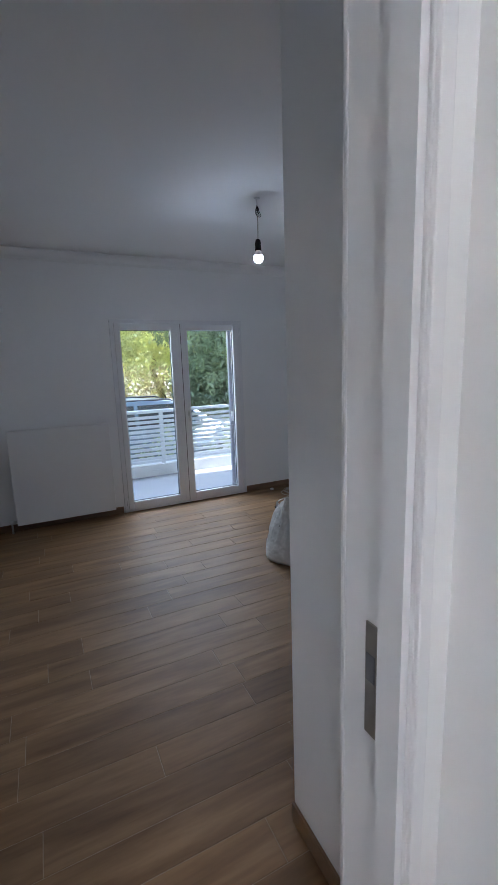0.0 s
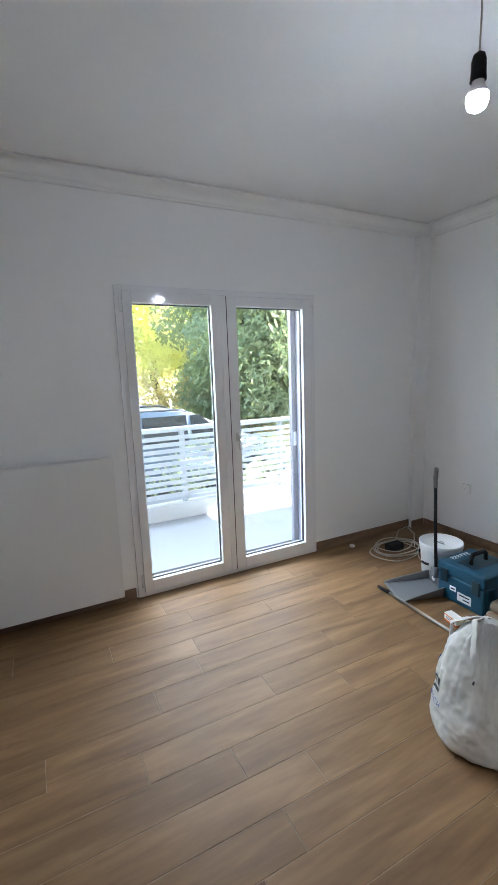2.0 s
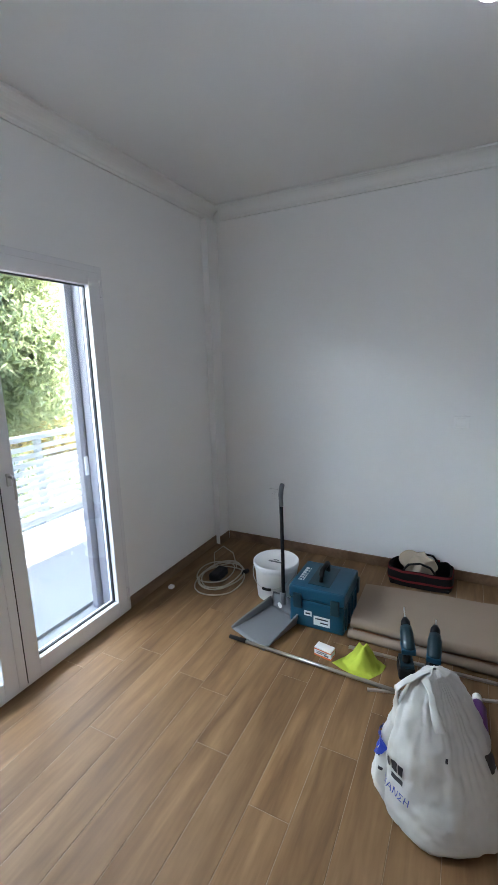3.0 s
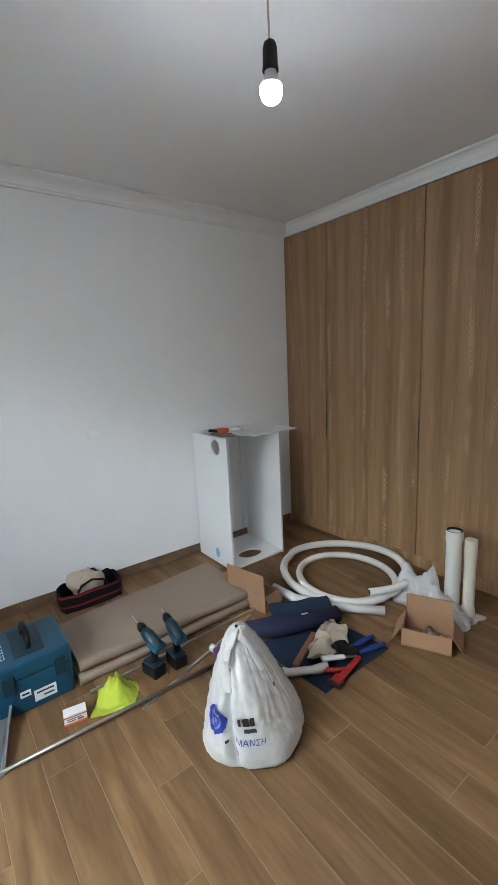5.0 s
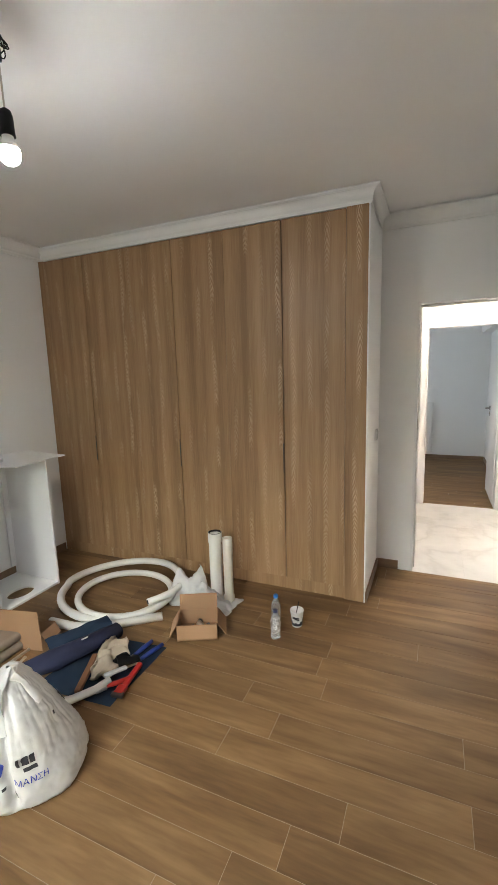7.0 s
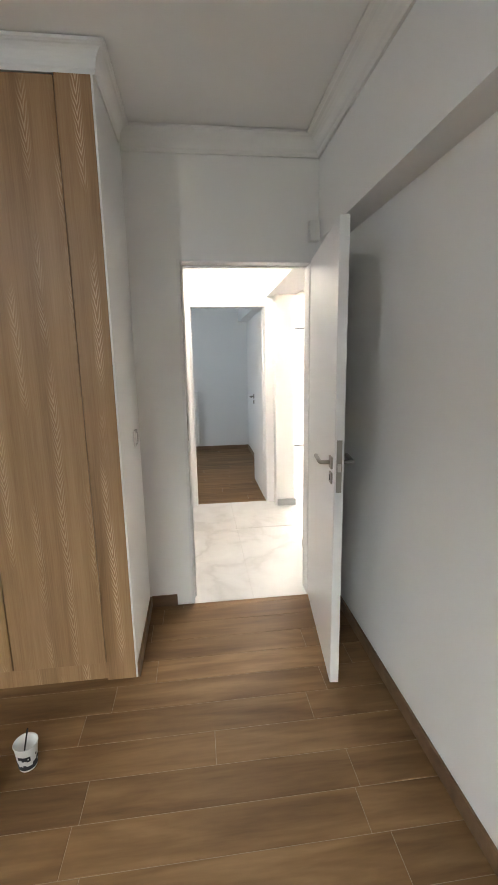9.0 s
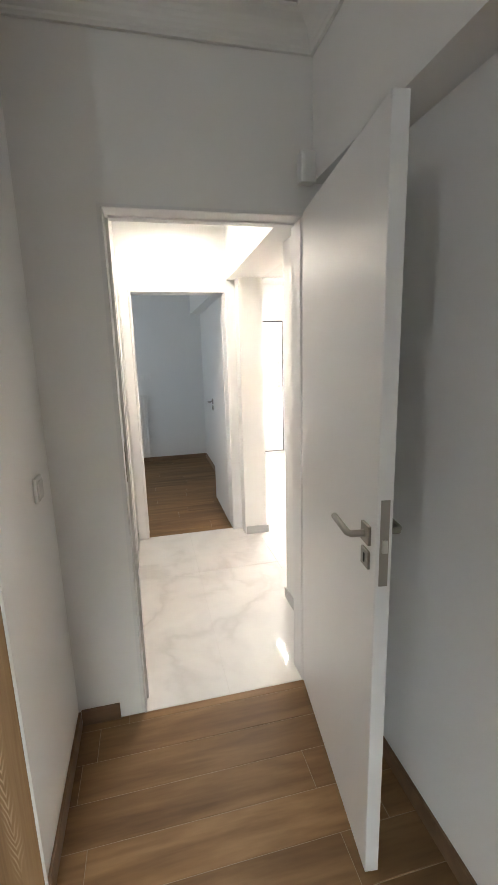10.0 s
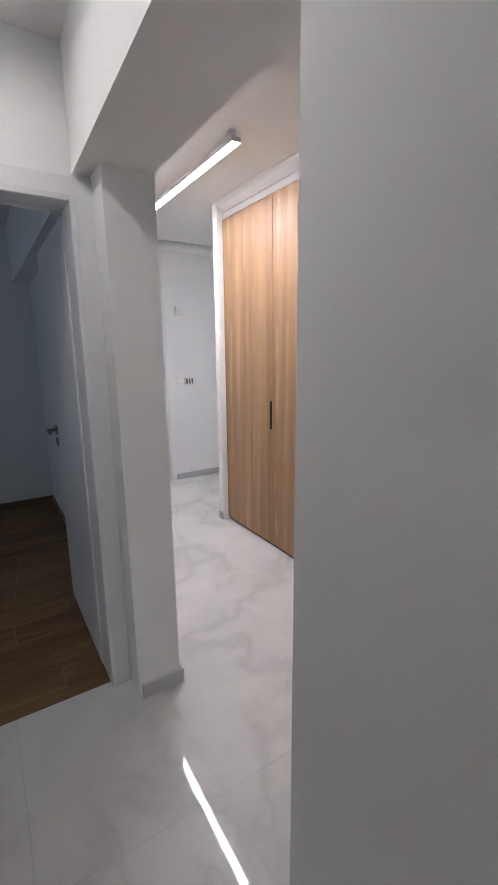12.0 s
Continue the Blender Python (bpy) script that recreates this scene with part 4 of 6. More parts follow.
            for i in range(56):
                sh.bm.faces.new((g[0][i], g[0][(i + 1) % 56], g[1][(i + 1) % 56], g[1][i]))
        part(name, sh, mat, t)
    def words(text, a, z, size, mat, lift=0.005):
        """Lettering that follows the sack."""
        cu = bpy.data.curves.new("words", "FONT")
        cu.body, cu.size, cu.align_x, cu.align_y = text, size, "CENTER", "CENTER"
        tmp = bpy.data.objects.new("words", cu)
        me = bpy.data.meshes.new_from_object(tmp)
        bpy.data.objects.remove(tmp)
        bm = bmesh.new()
        bm.from_mesh(me)
        bpy.data.meshes.remove(me)
        bmesh.ops.subdivide_edges(bm, edges=[e for e in bm.edges if e.calc_length() > 0.008], cuts=2)
        sh = Shape()
        sh.bm.free()
        sh.bm = bm
        for v in bm.verts:
            aa, zz, lo, hi = a + v.co.x / 0.19, z + v.co.y, 0.0, 1.0
            for _ in range(16):
                mid = (lo + hi) / 2
                if skin(aa / (2 * math.pi), mid).z < zz:
                    lo = mid
                else:
                    hi = mid
            p = skin(aa / (2 * math.pi), lo)
            v.co = p + Vector((p.x, p.y, 0)).normalized() * lift
        part("lettering", sh, mat, t)
    stamp("logo_ring", (0.5, 0.34), radians(102), 0.195, 0.100, 0.105, M["inkblue"], 0.010)
    stamp("logo_ring", (0.24, 0.10), radians(103), 0.195, 0.100, 0.105, M["inkblue"], 0.010)
    A = radians(139)
    for k, (w, h) in enumerate(((0.009, 0.034), (0.022, 0.034), (0.018, 0.034))):
        stamp("print", "bar", A - 0.09 + (0.0, 0.115, 0.24)[k], 0.214, w, h, M["ink"])
    stamp("print", "bar", A + 0.10, 0.180, 0.045, 0.014, M["ink"])
    stamp("print", "bar", radians(112), 0.165, 0.010, 0.022, M["ink"])
    stamp("print", "bar", radians(116), 0.120, 0.008, 0.010, M["ink"])
    stamp("print", "bar", radians(125), 0.075, 0.014, 0.022, M["ink"])
    words("\u039c\u0391\u039d\u03a3\u0397", A + 0.08, 0.138, 0.030, M["inkblue"])
    B = radians(262)
    stamp("print", "bar", B, 0.235, 0.042, 0.052, M["ink"])
    stamp("print", "bar", B + 0.26, 0.225, 0.032, 0.016, M["ink"])
    stamp("print", "bar", B + 0.36, 0.165, 0.020, 0.010, M["ink"])
    stamp("print", "bar", B - 1.15, 0.290, 0.010, 0.014, M["ink"])
    return t


carrier_bag()

# paint bucket
bk = thing("bucket", "white plastic paint bucket with a closed lid", "bucket", pose(2.955, 4.11, 0))
part("body", Shape().lathe([(0.122, 0.0), (0.128, 0.006), (0.142, 0.20), (0.147, 0.205), (0.147, 0.222), (0.143, 0.225)], n=40), M["white"], bk)
part("lid", Shape().lathe([(0.150, 0.222), (0.153, 0.226), (0.153, 0.247), (0.149, 0.252), (0.142, 0.250), (0.138, 0.242), (0.02, 0.243)], n=40), M["white"], bk)
part("print", Shape().box(-0.03, -0.045, 0.2435, -0.012, 0.045, 0.2442).box(0.0, -0.02, 0.2435, 0.01, 0.02, 0.2442), M["grey"], bk, "faded grey print on the lid")
hp = [(0.148 * math.cos(a) * 1.0 - 0.0, 0.150 * math.sin(a), 0.215 - 0.10 * (-math.cos(a)) * (1 if math.cos(a) < 0 else 0)) for a in (math.pi / 2 + math.pi * k / 16 for k in range(17))]
hp = [(x * 1.05 - 0.004, y * 1.03, z) for x, y, z in hp]
ha = part("handle", Shape().tube(hp, 0.0022, 8), M["steel"], bk, "thin wire handle")
part("grip", Shape().tube([(-0.160, -0.03, 0.117), (-0.162, 0.0, 0.114), (-0.160, 0.03, 0.117)], 0.009, 10), M["black"], ha)

# tool case
tc = thing("tool_case", "teal plastic stacking tool case with a carry handle", "tool case", pose(2.685, 3.580, 0) @ Matrix.Diagonal((1.0, 1.15, 1.04, 1.0)))
part("base", Shape().box(0.0, 0.0, 0.0, 0.335, 0.285, 0.165, 0.010), M["teal"], tc)
part("lid", Shape().box(-0.004, -0.004, 0.168, 0.339, 0.289, 0.245, 0.012), M["teal"], tc)
part("seam", Shape().box(0.006, 0.006, 0.160, 0.329, 0.279, 0.172), M["tealdark"], tc)
s = Shape()
for k in range(4):
    s.box(0.03 + 0.075 * k, -0.008, 0.02, 0.045 + 0.075 * k, 0.001, 0.15, 0.003)
part("rib", s, M["teal"], tc)
part("handle", Shape().tube([(0.10, 0.142, 0.243), (0.10, 0.142, 0.290), (0.115, 0.142, 0.305), (0.23, 0.142, 0.305), (0.245, 0.142, 0.290), (0.245, 0.142, 0.243)], 0.013, 10), M["black"], tc, "black carry handle")
# raised dark slab; the handle recess's shade is in its colour
part("handle_well", Shape().box(0.05, 0.085, 0.2445, 0.295, 0.20, 0.2475, 0.001), M["tealdark"], tc)
for y in (0.045, 0.24):
    part("latch", Shape().box(-0.012, y - 0.022, 0.115, 0.001, y + 0.022, 0.205, 0.004), M["tealdark"], tc)
part("latch", Shape().box(0.30, -0.013, 0.11, 0.335, -0.003, 0.205, 0.004), M["tealdark"], tc)
for k, w in enumerate((0.030, 0.022, 0.020, 0.008, 0.018, 0.022)):
    x = 0.075 + 0.029 * k
    part("maker_mark", Shape().box(x, 0.232, 0.2452, x + 0.75 * w, 0.236, 0.2466).box(x, 0.24, 0.2452, x + 0.006, 0.262, 0.2466).box(x + 0.012, 0.244, 0.2452, x + 0.018, 0.262, 0.2466), M["paper"], tc, "white printed mark")
part("sticker", Shape().box(-0.0015, 0.07, 0.03, 0.0, 0.155, 0.085), M["paper"], tc, "white paper sticker")
part("sticker", Shape().box(-0.0015, 0.165, 0.075, 0.0, 0.205, 0.105), M["paper"], tc, "white paper sticker")
part("sticker_print", Shape().box(-0.0022, 0.08, 0.066, -0.0014, 0.145, 0.074).box(-0.0022, 0.08, 0.045, -0.0014, 0.12, 0.052).box(-0.0022, 0.172, 0.085, -0.0014, 0.198, 0.094), M["ink"], tc)

# dustpan with a long handle
lip_a, lip_b, back_a, back_b = Vector((2.486, 4.196, 0)), Vector((2.385, 3.945, 0)), Vector((2.795, 4.075, 0)), Vector((2.705, 3.86, 0))
dp = thing("dustpan", "grey plastic dustpan with a long black handle", "dustpan")


def pan_at(u, v, lift):
    p = lip_a.lerp(lip_b, u).lerp(back_a.lerp(back_b, u), v)
    return p + Vector((0, 0, lift))


def closed(front, back):
    """Two facing grids of one size, joined along their rims into one solid."""
    sh = Shape()
    n = 12
    a, b = ([[sh.bm.verts.new(g(i / n, j / n)) for i in range(n + 1)] for j in range(n + 1)] for g in (front, back))
    for g in (a, b):
        for j in range(n):
            for i in range(n):
                sh.bm.faces.new((g[j][i], g[j][i + 1], g[j + 1][i + 1], g[j + 1][i])).smooth = True
    rim = [(0, i) for i in range(n)] + [(j, n) for j in range(n)] + [(n, n - i) for i in range(n)] + [(n - j, 0) for j in range(n)]
    for (j, i), (l, k) in zip(rim, rim[1:] + rim[:1]):
        sh.bm.faces.new((a[j][i], a[l][k], b[l][k], b[j][i]))
    return sh


def pan_height(v):
    return 0.010 + 0.062 * v ** 0.8


part("pan", closed(lambda u, v: pan_at(u, v, 0.006 + 0.012 * v + 0.02 * max(0.0, v - 0.8)), lambda u, v: pan_at(u, v, 0.001 + 0.008 * v)), M["grey"], dp)
for side in (0.0, 1.0):
    inner = 0.04 if side == 0.0 else -0.04
    flare = -0.05 if side == 0.0 else 0.05
    part("side", closed(lambda u, v: pan_at(side + flare * v, u, 0.002 + v * pan_height(u)), lambda u, v: pan_at(side + inner + flare * v, u, 0.002 + v * pan_height(u))), M["grey"], dp)
part("back", closed(lambda u, v: pan_at(-0.05 * v + u * (1 + 0.10 * v), 1.0 + 0.10 * v + 0.05 * v * math.sin(math.pi * u), 0.002 + 0.090 * v), lambda u, v: pan_at(-0.05 * v + u * (1 + 0.10 * v), 0.97 + 0.10 * v + 0.05 * v * math.sin(math.pi * u), 0.002 + 0.090 * v)), M["grey"], dp)
bm_ = pan_at(0.5, 0.97, 0)
part("socket", Shape().tube([(bm_.x, bm_.y, 0.08), (bm_.x - 0.003, bm_.y, 0.16)], 0.018, 14), M["grey"], dp)
part("pole", Shape().tube([(bm_.x, bm_.y, 0.12), (2.70, 3.955, 0.45), (2.684, 3.953, 0.74)], 0.011, 12), M["black"], dp, "black metal pole")
part("grip", Shape().tube([(2.684, 3.953, 0.735), (2.682, 3.953, 0.80), (2.680, 3.949, 0.84), (2.668, 3.938, 0.866), (2.655, 3.928, 0.872)], [0.014, 0.014, 0.014, 0.014, 0.010], 12), M["grey"], dp, "curved grey grip")
part("sticker", Shape().lathe([(0.018, 0.0), (0.018, 0.001)], n=20).move(Matrix.Translation(pan_at(0.36, 0.968, 0.055)) @ Matrix.Rotation(radians(-20), 4, "Z") @ Matrix.Rotation(radians(-90), 4, "Y")), M["paper"], dp, "round white sticker")

# poles lying on the floor
br = thing("broom_pole", "silver telescopic pole with a black grip", "pole")
part("tube", Shape().tube([(2.40, 4.09, 0.016), (2.36, 2.93, 0.016)], 0.0095, 12), M["satin"], br)
part("grip", Shape().tube([(2.402, 4.165, 0.016), (2.400, 4.06, 0.016)], [0.011, 0.012], 12), M["black"], br)
r_ = thing("metal_rail", "thin grey metal rail lying on the floor", "metal rail", group="metal rails")
part("rail", Shape().box(-0.44, -0.007, 0.0, 0.44, 0.007, 0.010, 0.001, pose(2.47, 2.955, 0, 0, 0, -72.5)), M["steel"], r_)
r_ = thing("metal_rail", "thin grey metal rail along the folded underlay", "metal rail", group="metal rails")
part("rail", Shape().box(-0.55, -0.008, 0.0, 0.55, 0.008, 0.012, 0.001, pose(2.625, 2.98, 0, 0, 0, -88)), M["steel"], r_)

# folded underlay sheets
un = thing("folded_underlay", "thick folded brown underlay sheets on the floor", "underlay")


def fold(lo, hi, front, back, y0, y1, seed):
    """A doubled sheet with a round fold along its front."""
    s = Shape()
    h = hi - lo

    def where(u, v):
        y = y0 + (y1 - y0) * v
        f = front + 0.012 * noise.noise((y * 3, seed, 0))
        b = back + 0.03 * noise.noise((y * 2, seed + 5, 0)) + (y - 3.0) * -0.10
        if u < 0.35:
            x, z = b + (f + h / 2 - b) * (u / 0.35), hi
        elif u < 0.65:
            a = math.pi * (u - 0.35) / 0.30
            x, z = f + h / 2 - h / 2 * math.sin(a), (lo + hi) / 2 + h / 2 * math.cos(a)
        else:
            x, z = f + h / 2 + (b - f - h / 2) * (u - 0.65) / 0.35, lo
        if z > lo + 0.005:
            z += 0.006 * noise.noise((x * 5, y * 5, seed))
        return (x, y, z)
    s.sheet(40, 36, where)
    for v in (0.0, 1.0):
        pts = [s.bm.verts.new(where(k / 40, v)) for k in range(41)]
        s.bm.faces.new(pts)
    return s


part("lower_fold", fold(0.001, 0.052, 2.672, 3.17, 2.49, 3.555, 2.0), M["cardmat"], un)
part("upper_fold", fold(0.054, 0.115, 2.69, 3.17, 2.47, 3.545, 7.0), M["cardmat"], un)
# dark sheet between the folds, coloured for the shade in the seam
part("sheet_edge", Shape().box(2.70, 2.50, 0.0525, 3.12, 3.53, 0.0538), M["wood_and_seam_shade"], un, "thin dark sheet that shades the seam between the folds")


def cordless_drill(x, y, turn, long_bit):
    t = thing("cordless_drill", "teal and black cordless drill standing on its battery", "drill", pose(x, y, 0, 0, 0, turn), group="cordless drills")
    part("battery", Shape().box(-0.055, -0.038, 0.0, 0.055, 0.038, 0.062, 0.010), M["black"], t)
    part("foot", Shape().box(-0.050, -0.034, 0.062, 0.045, 0.034, 0.080, 0.006), M["tealdark"], t)
    part("grip", Shape().tube([(-0.008, 0, 0.075), (-0.014, 0, 0.12), (-0.020, 0, 0.175)], [0.022, 0.019, 0.022], 14), M["black"], t)
    part("motor", Shape().tube([(-0.068, 0, 0.170), (-0.060, 0, 0.174), (0.02, 0, 0.210), (0.052, 0, 0.224)], [0.020, 0.030, 0.032, 0.027], 18), M["tealdark"], t)
    part("side_plate", Shape().box(-0.045, -0.0325, 0.166, 0.030, 0.0325, 0.196, 0.004, pose(0, 0, 0, 0, -10, 0)), M["teal"], t)
    part("trigger", Shape().box(0.0, -0.010, 0.145, 0.014, 0.010, 0.172, 0.004), M["black"], t)
    part("chuck", Shape().tube([(0.050, 0, 0.223), (0.080, 0, 0.237), (0.098, 0, 0.245)], [0.024, 0.022, 0.012], 16), M["black"], t)
    part("bit", Shape().tube([(0.093, 0, 0.243), (0.093 + long_bit, 0, 0.243 + long_bit * 0.46)], 0.0035, 8), M["steel"], t)


cordless_drill(2.53, 3.225, 14, 0.06)
cordless_drill(2.52, 3.10, 2, 0.035)

# cleaning cloth
def cloth_at(u, v):
    x, y = u - 0.5, v - 0.5
    a, r = math.atan2(y, x - 0.08), math.hypot(x - 0.08, y)
    fold = 0.5 + 0.5 * math.cos(3 * a + 0.7 + 1.5 * r)
    z = 0.100 * max(0.0, 1 - r / 0.48) ** 1.2 + 0.050 * fold * max(0.0, 1 - r / 0.62) * min(1.0, r / 0.12) + 0.006 * noise.noise((u * 9, v * 9, 5))
    pull = 1 - 0.18 * fold * min(1.0, r / 0.4)
    return Vector((2.50 + (0.19 * x + 0.09 * y) * pull, 3.44 + (0.19 * y - 0.09 * x) * pull, max(0.002, z)))


cl = Shape().sheet(40, 40, cloth_at)
tagged(part("cleaning_cloth", cl, M["yellow"]), "crumpled bright yellow cleaning cloth on the floor", "cloth")

ob_ = thing("screw_box", "small white and orange cardboard box", "box", pose(2.492, 3.632, 0, 0, 0, -100) @ Matrix.Diagonal((0.88, 0.88, 0.8, 1.0)))
part("box", Shape().box(-0.055, -0.03, 0.0, 0.055, 0.03, 0.062, 0.002), M["paper"], ob_)
part("band", Shape().box(-0.056, -0.031, 0.0005, 0.056, 0.031, 0.014, 0.002).box(-0.0558, -0.0308, 0.046, 0.0558, 0.0308, 0.054, 0.001), M["orange"], ob_, "orange printed band")
part("print", Shape().box(-0.04, -0.0312, 0.022, 0.0, -0.0302, 0.028).box(-0.04, -0.0312, 0.034, 0.03, -0.0302, 0.040).box(0.01, -0.0312, 0.018, 0.04, -0.0302, 0.030), M["grey"], ob_)

# tool bag
tb = thing("tool_bag", "open dark red and black tool bag with rags", "tool bag", pose(3.50, 3.25, 0, 0, 0, 90))


def bagskin(inset, top):
    def where(u, v):
        a = 2 * math.pi * u
        c, s_ = math.cos(a), math.sin(a)
        x = 0.205 * abs(c) ** 0.5 * (1 if c > 0 else -1)
        y = 0.105 * abs(s_) ** 0.5 * (1 if s_ > 0 else -1)
        k = (1 - inset) * (1 + 0.04 * math.sin(math.pi * v))
        z = 0.002 + top * v * (1 + 0.16 * noise.noise((c * 2, s_ * 2, 4)))
        return Vector((x * k, y * k, z)) + crumple((x, y, z), 0.012, 12, 2) * v
    return where


s = Shape().sheet(56, 10, bagskin(0.0, 0.125), True).sheet(56, 10, bagskin(0.06, 0.122), True)
part("sides", s, M["black"], tb)
rb = Shape()
for zb in (0.035, 0.105):
    rb.sheet(56, 1, lambda u, v, zb=zb: bagskin(-0.015, 0.125)(u, zb / 0.125 + 0.13 * v), True)
part("band", rb, M["darkred"], tb, "dark red woven band")
part("base", Shape().box(-0.19, -0.095, 0.001, 0.19, 0.095, 0.02, 0.004), M["black"], tb)
for x in (-0.10, 0.10):
    part("strap", Shape().box(x - 0.016, -0.118, 0.003, x + 0.016, -0.105, 0.135, 0.003), M["darkred"], tb, "dark red webbing strap")
for s_ in (-1, 1):
    part("handle", Shape().tube([(-0.10, s_ * 0.105, 0.125), (-0.07, s_ * 0.10, 0.165), (0.0, s_ * 0.085, 0.178), (0.07, s_ * 0.10, 0.165), (0.10, s_ * 0.105, 0.125)], 0.008, 8), M["black"], tb)
rg = Shape().sheet(36, 24, lambda u, v: Vector((0.115 * math.cos(2 * math.pi * u) * math.sin(math.pi * v) * 1.0, 0.085 * math.sin(2 * math.pi * u) * math.sin(math.pi * v), 0.125 - 0.075 * math.cos(math.pi * v))), True)
for v in rg.bm.verts:
    v.co += crumple(v.co, 0.045, 14, 1)
tagged(part("rag", rg, M["beige"]), "crumpled cream rag in the tool bag", "rag").matrix_world = pose(3.50, 3.27, 0.01, 0, 0, 90)

# white cabinet carcass with a loose board on top
def board_with_hole(w, h, cx, cy, rx, ry, lo, hi, n=32):
    """A flat board, w by h, with an oval hole; thickness from lo to hi."""
    s = Shape()
    rings = {}
    for z in (lo, hi):
        outer, inner = [], []
        corners = [math.atan2(v_, u_) % (2 * math.pi) for u_, v_ in ((w - cx, h - cy), (-cx, h - cy), (-cx, -cy), (w - cx, -cy))]
        angles = sorted([2 * math.pi * k / n for k in range(n)] + corners)
        for a in angles:
            c, d = math.cos(a), math.sin(a)
            inner.append(s.bm.verts.new((cx + rx * c, cy + ry * d, z)))
            f = min(((w - cx) if c > 0 else cx) / max(abs(c), 1e-6), ((h - cy) if d > 0 else cy) / max(abs(d), 1e-6))
            outer.append(s.bm.verts.new((cx + f * c, cy + f * d, z)))
        rings[z] = (outer, inner)
        for k in range(len(angles)):
            j = (k + 1) % len(angles)
            s.bm.faces.new((outer[k], outer[j], inner[j], inner[k]))
    for w_ in (0, 1):
        for k in range(n + 4):
            j = (k + 1) % (n + 4)
            s.bm.faces.new((rings[lo][w_][k], rings[lo][w_][j], rings[hi][w_][j], rings[hi][w_][k]))
    return s


cb = thing("cabinet_carcass", "white open cabinet carcass with a round cut-out", "cabinet")
CX0, CX1, CY0, CY1, CH = 3.150, 3.626, 1.768, 2.285, 1.026
s = board_with_hole(CX1 - CX0, CH, 0.150, CH - 0.081, 0.056, 0.060, 0.0, 0.016, 40)
s.move(Matrix.Translation((CX0, CY1 - 0.016, 0)) @ Matrix.Rotation(radians(90), 4, "X") @ Matrix.Diagonal((1, 1, -1, 1)))
part("side", s, M["lacquer"], cb, "side panel with a round cut-out")
part("side", Shape().box(CX0, CY0, 0, CX1, CY0 + 0.016, CH, 0.001), M["lacquer"], cb)
s = board_with_hole(CX1 - CX0, CY1 - CY0 - 0.034, 0.14, 0.23, 0.075, 0.105, 0.004, 0.020, 40)
s.move(Matrix.Translation((CX0, CY0 + 0.017, 0)))
part("bottom", s, M["lacquer"], cb, "bottom panel with an oval cut-out")
part("back_rail", Shape().box(CX1 - 0.016, CY0 + 0.017, 0.09, CX1, CY0 + 0.06, CH - 0.02, 0.001).box(CX1 - 0.016, CY0 + 0.017, CH - 0.07, CX1, CY1 - 0.017, CH - 0.02, 0.001), M["lacquer"], cb)
part("mark", Shape().lathe([(0.035, 0), (0.035, 0.0008)], n=24, squash=(0.8, 1.2)).move(pose(3.35, CY1 + 0.0002, 0.088, -90, 0, 0)), material("pale_blue_print", (0.20, 0.52, 0.72), 0.5), cb, "pale blue round mark")
tp = Shape().prism([(3.070, 2.10), (3.087, 1.646), (3.60, 1.60), (3.62, 2.22)], CH + 0.0005, CH + 0.0085, "z")
tagged(part("loose_board", tp, M["lacquer"]), "thin white board lying across the cabinet", "board")
tg = thing("tape_measure", "orange and black measuring tool on the board", "tool", pose(3.375, 2.165, CH + 0.0105, 0, 0, 25))
part("case", Shape().box(-0.05, -0.025, 0.0, 0.03, 0.025, 0.035, 0.008), M["orange"], tg)
part("grip", Shape().box(0.02, -0.015, 0.0, 0.12, 0.015, 0.02, 0.006), M["black"], tg)
tagged(part("metal_plate", Shape().prism([(3.20, 2.30), (3.14, 2.19), (3.30, 2.13), (3.44, 2.20), (3.40, 2.27)], CH + 0.009, CH + 0.0105, "z"), M["darksteel"]), "thin dark metal plate under the tools on the board", "plate")
tr = thing("tape_roll", "roll of white masking tape on the board", "tape roll", pose(3.375, 2.03, CH + 0.009))
part("roll", Shape().lathe([(0.035, 0.0), (0.055, 0.0), (0.056, 0.012), (0.055, 0.026), (0.035, 0.026), (0.034, 0.012), (0.035, 0.0)], n=30, caps=False), M["white"], tr)


def open_box(name, label, m, w, d, h, flaps, group=""):
    """An open cardboard box with four flaps; flaps: angles from upright, outward, for -y, +x, +y, -x."""
    t = thing(name, label, "cardboard box", m, group)
    k = 0.004
    s = Shape().box(-w / 2, -d / 2, 0.001, w / 2, d / 2, 0.001 + k)
    s.box(-w / 2, -d / 2, 0.001, w / 2, -d / 2 + k, h).box(-w / 2, d / 2 - k, 0.001, w / 2, d / 2, h)
    s.box(-w / 2, -d / 2 + k, 0.001, -w / 2 + k, d / 2 - k, h).box(w / 2 - k, -d / 2 + k, 0.001, w / 2, d / 2 - k, h)
    part("body", s, M["card"], t)
    for i, (a, l) in enumerate(flaps):
        span = w if i % 2 == 0 else d
        off = d / 2 if i % 2 == 0 else w / 2
        f = Shape().box(-span / 2 + 0.003, 0.0, 0.0, span / 2 - 0.003, k, l)
        f.move(Matrix.Rotation(radians(90 * i), 4, "Z") @ Matrix.Translation((0, -off, h)) @ Matrix.Rotation(radians(a), 4, "X"))
        part("flap", f, M["card"], t)
    return t


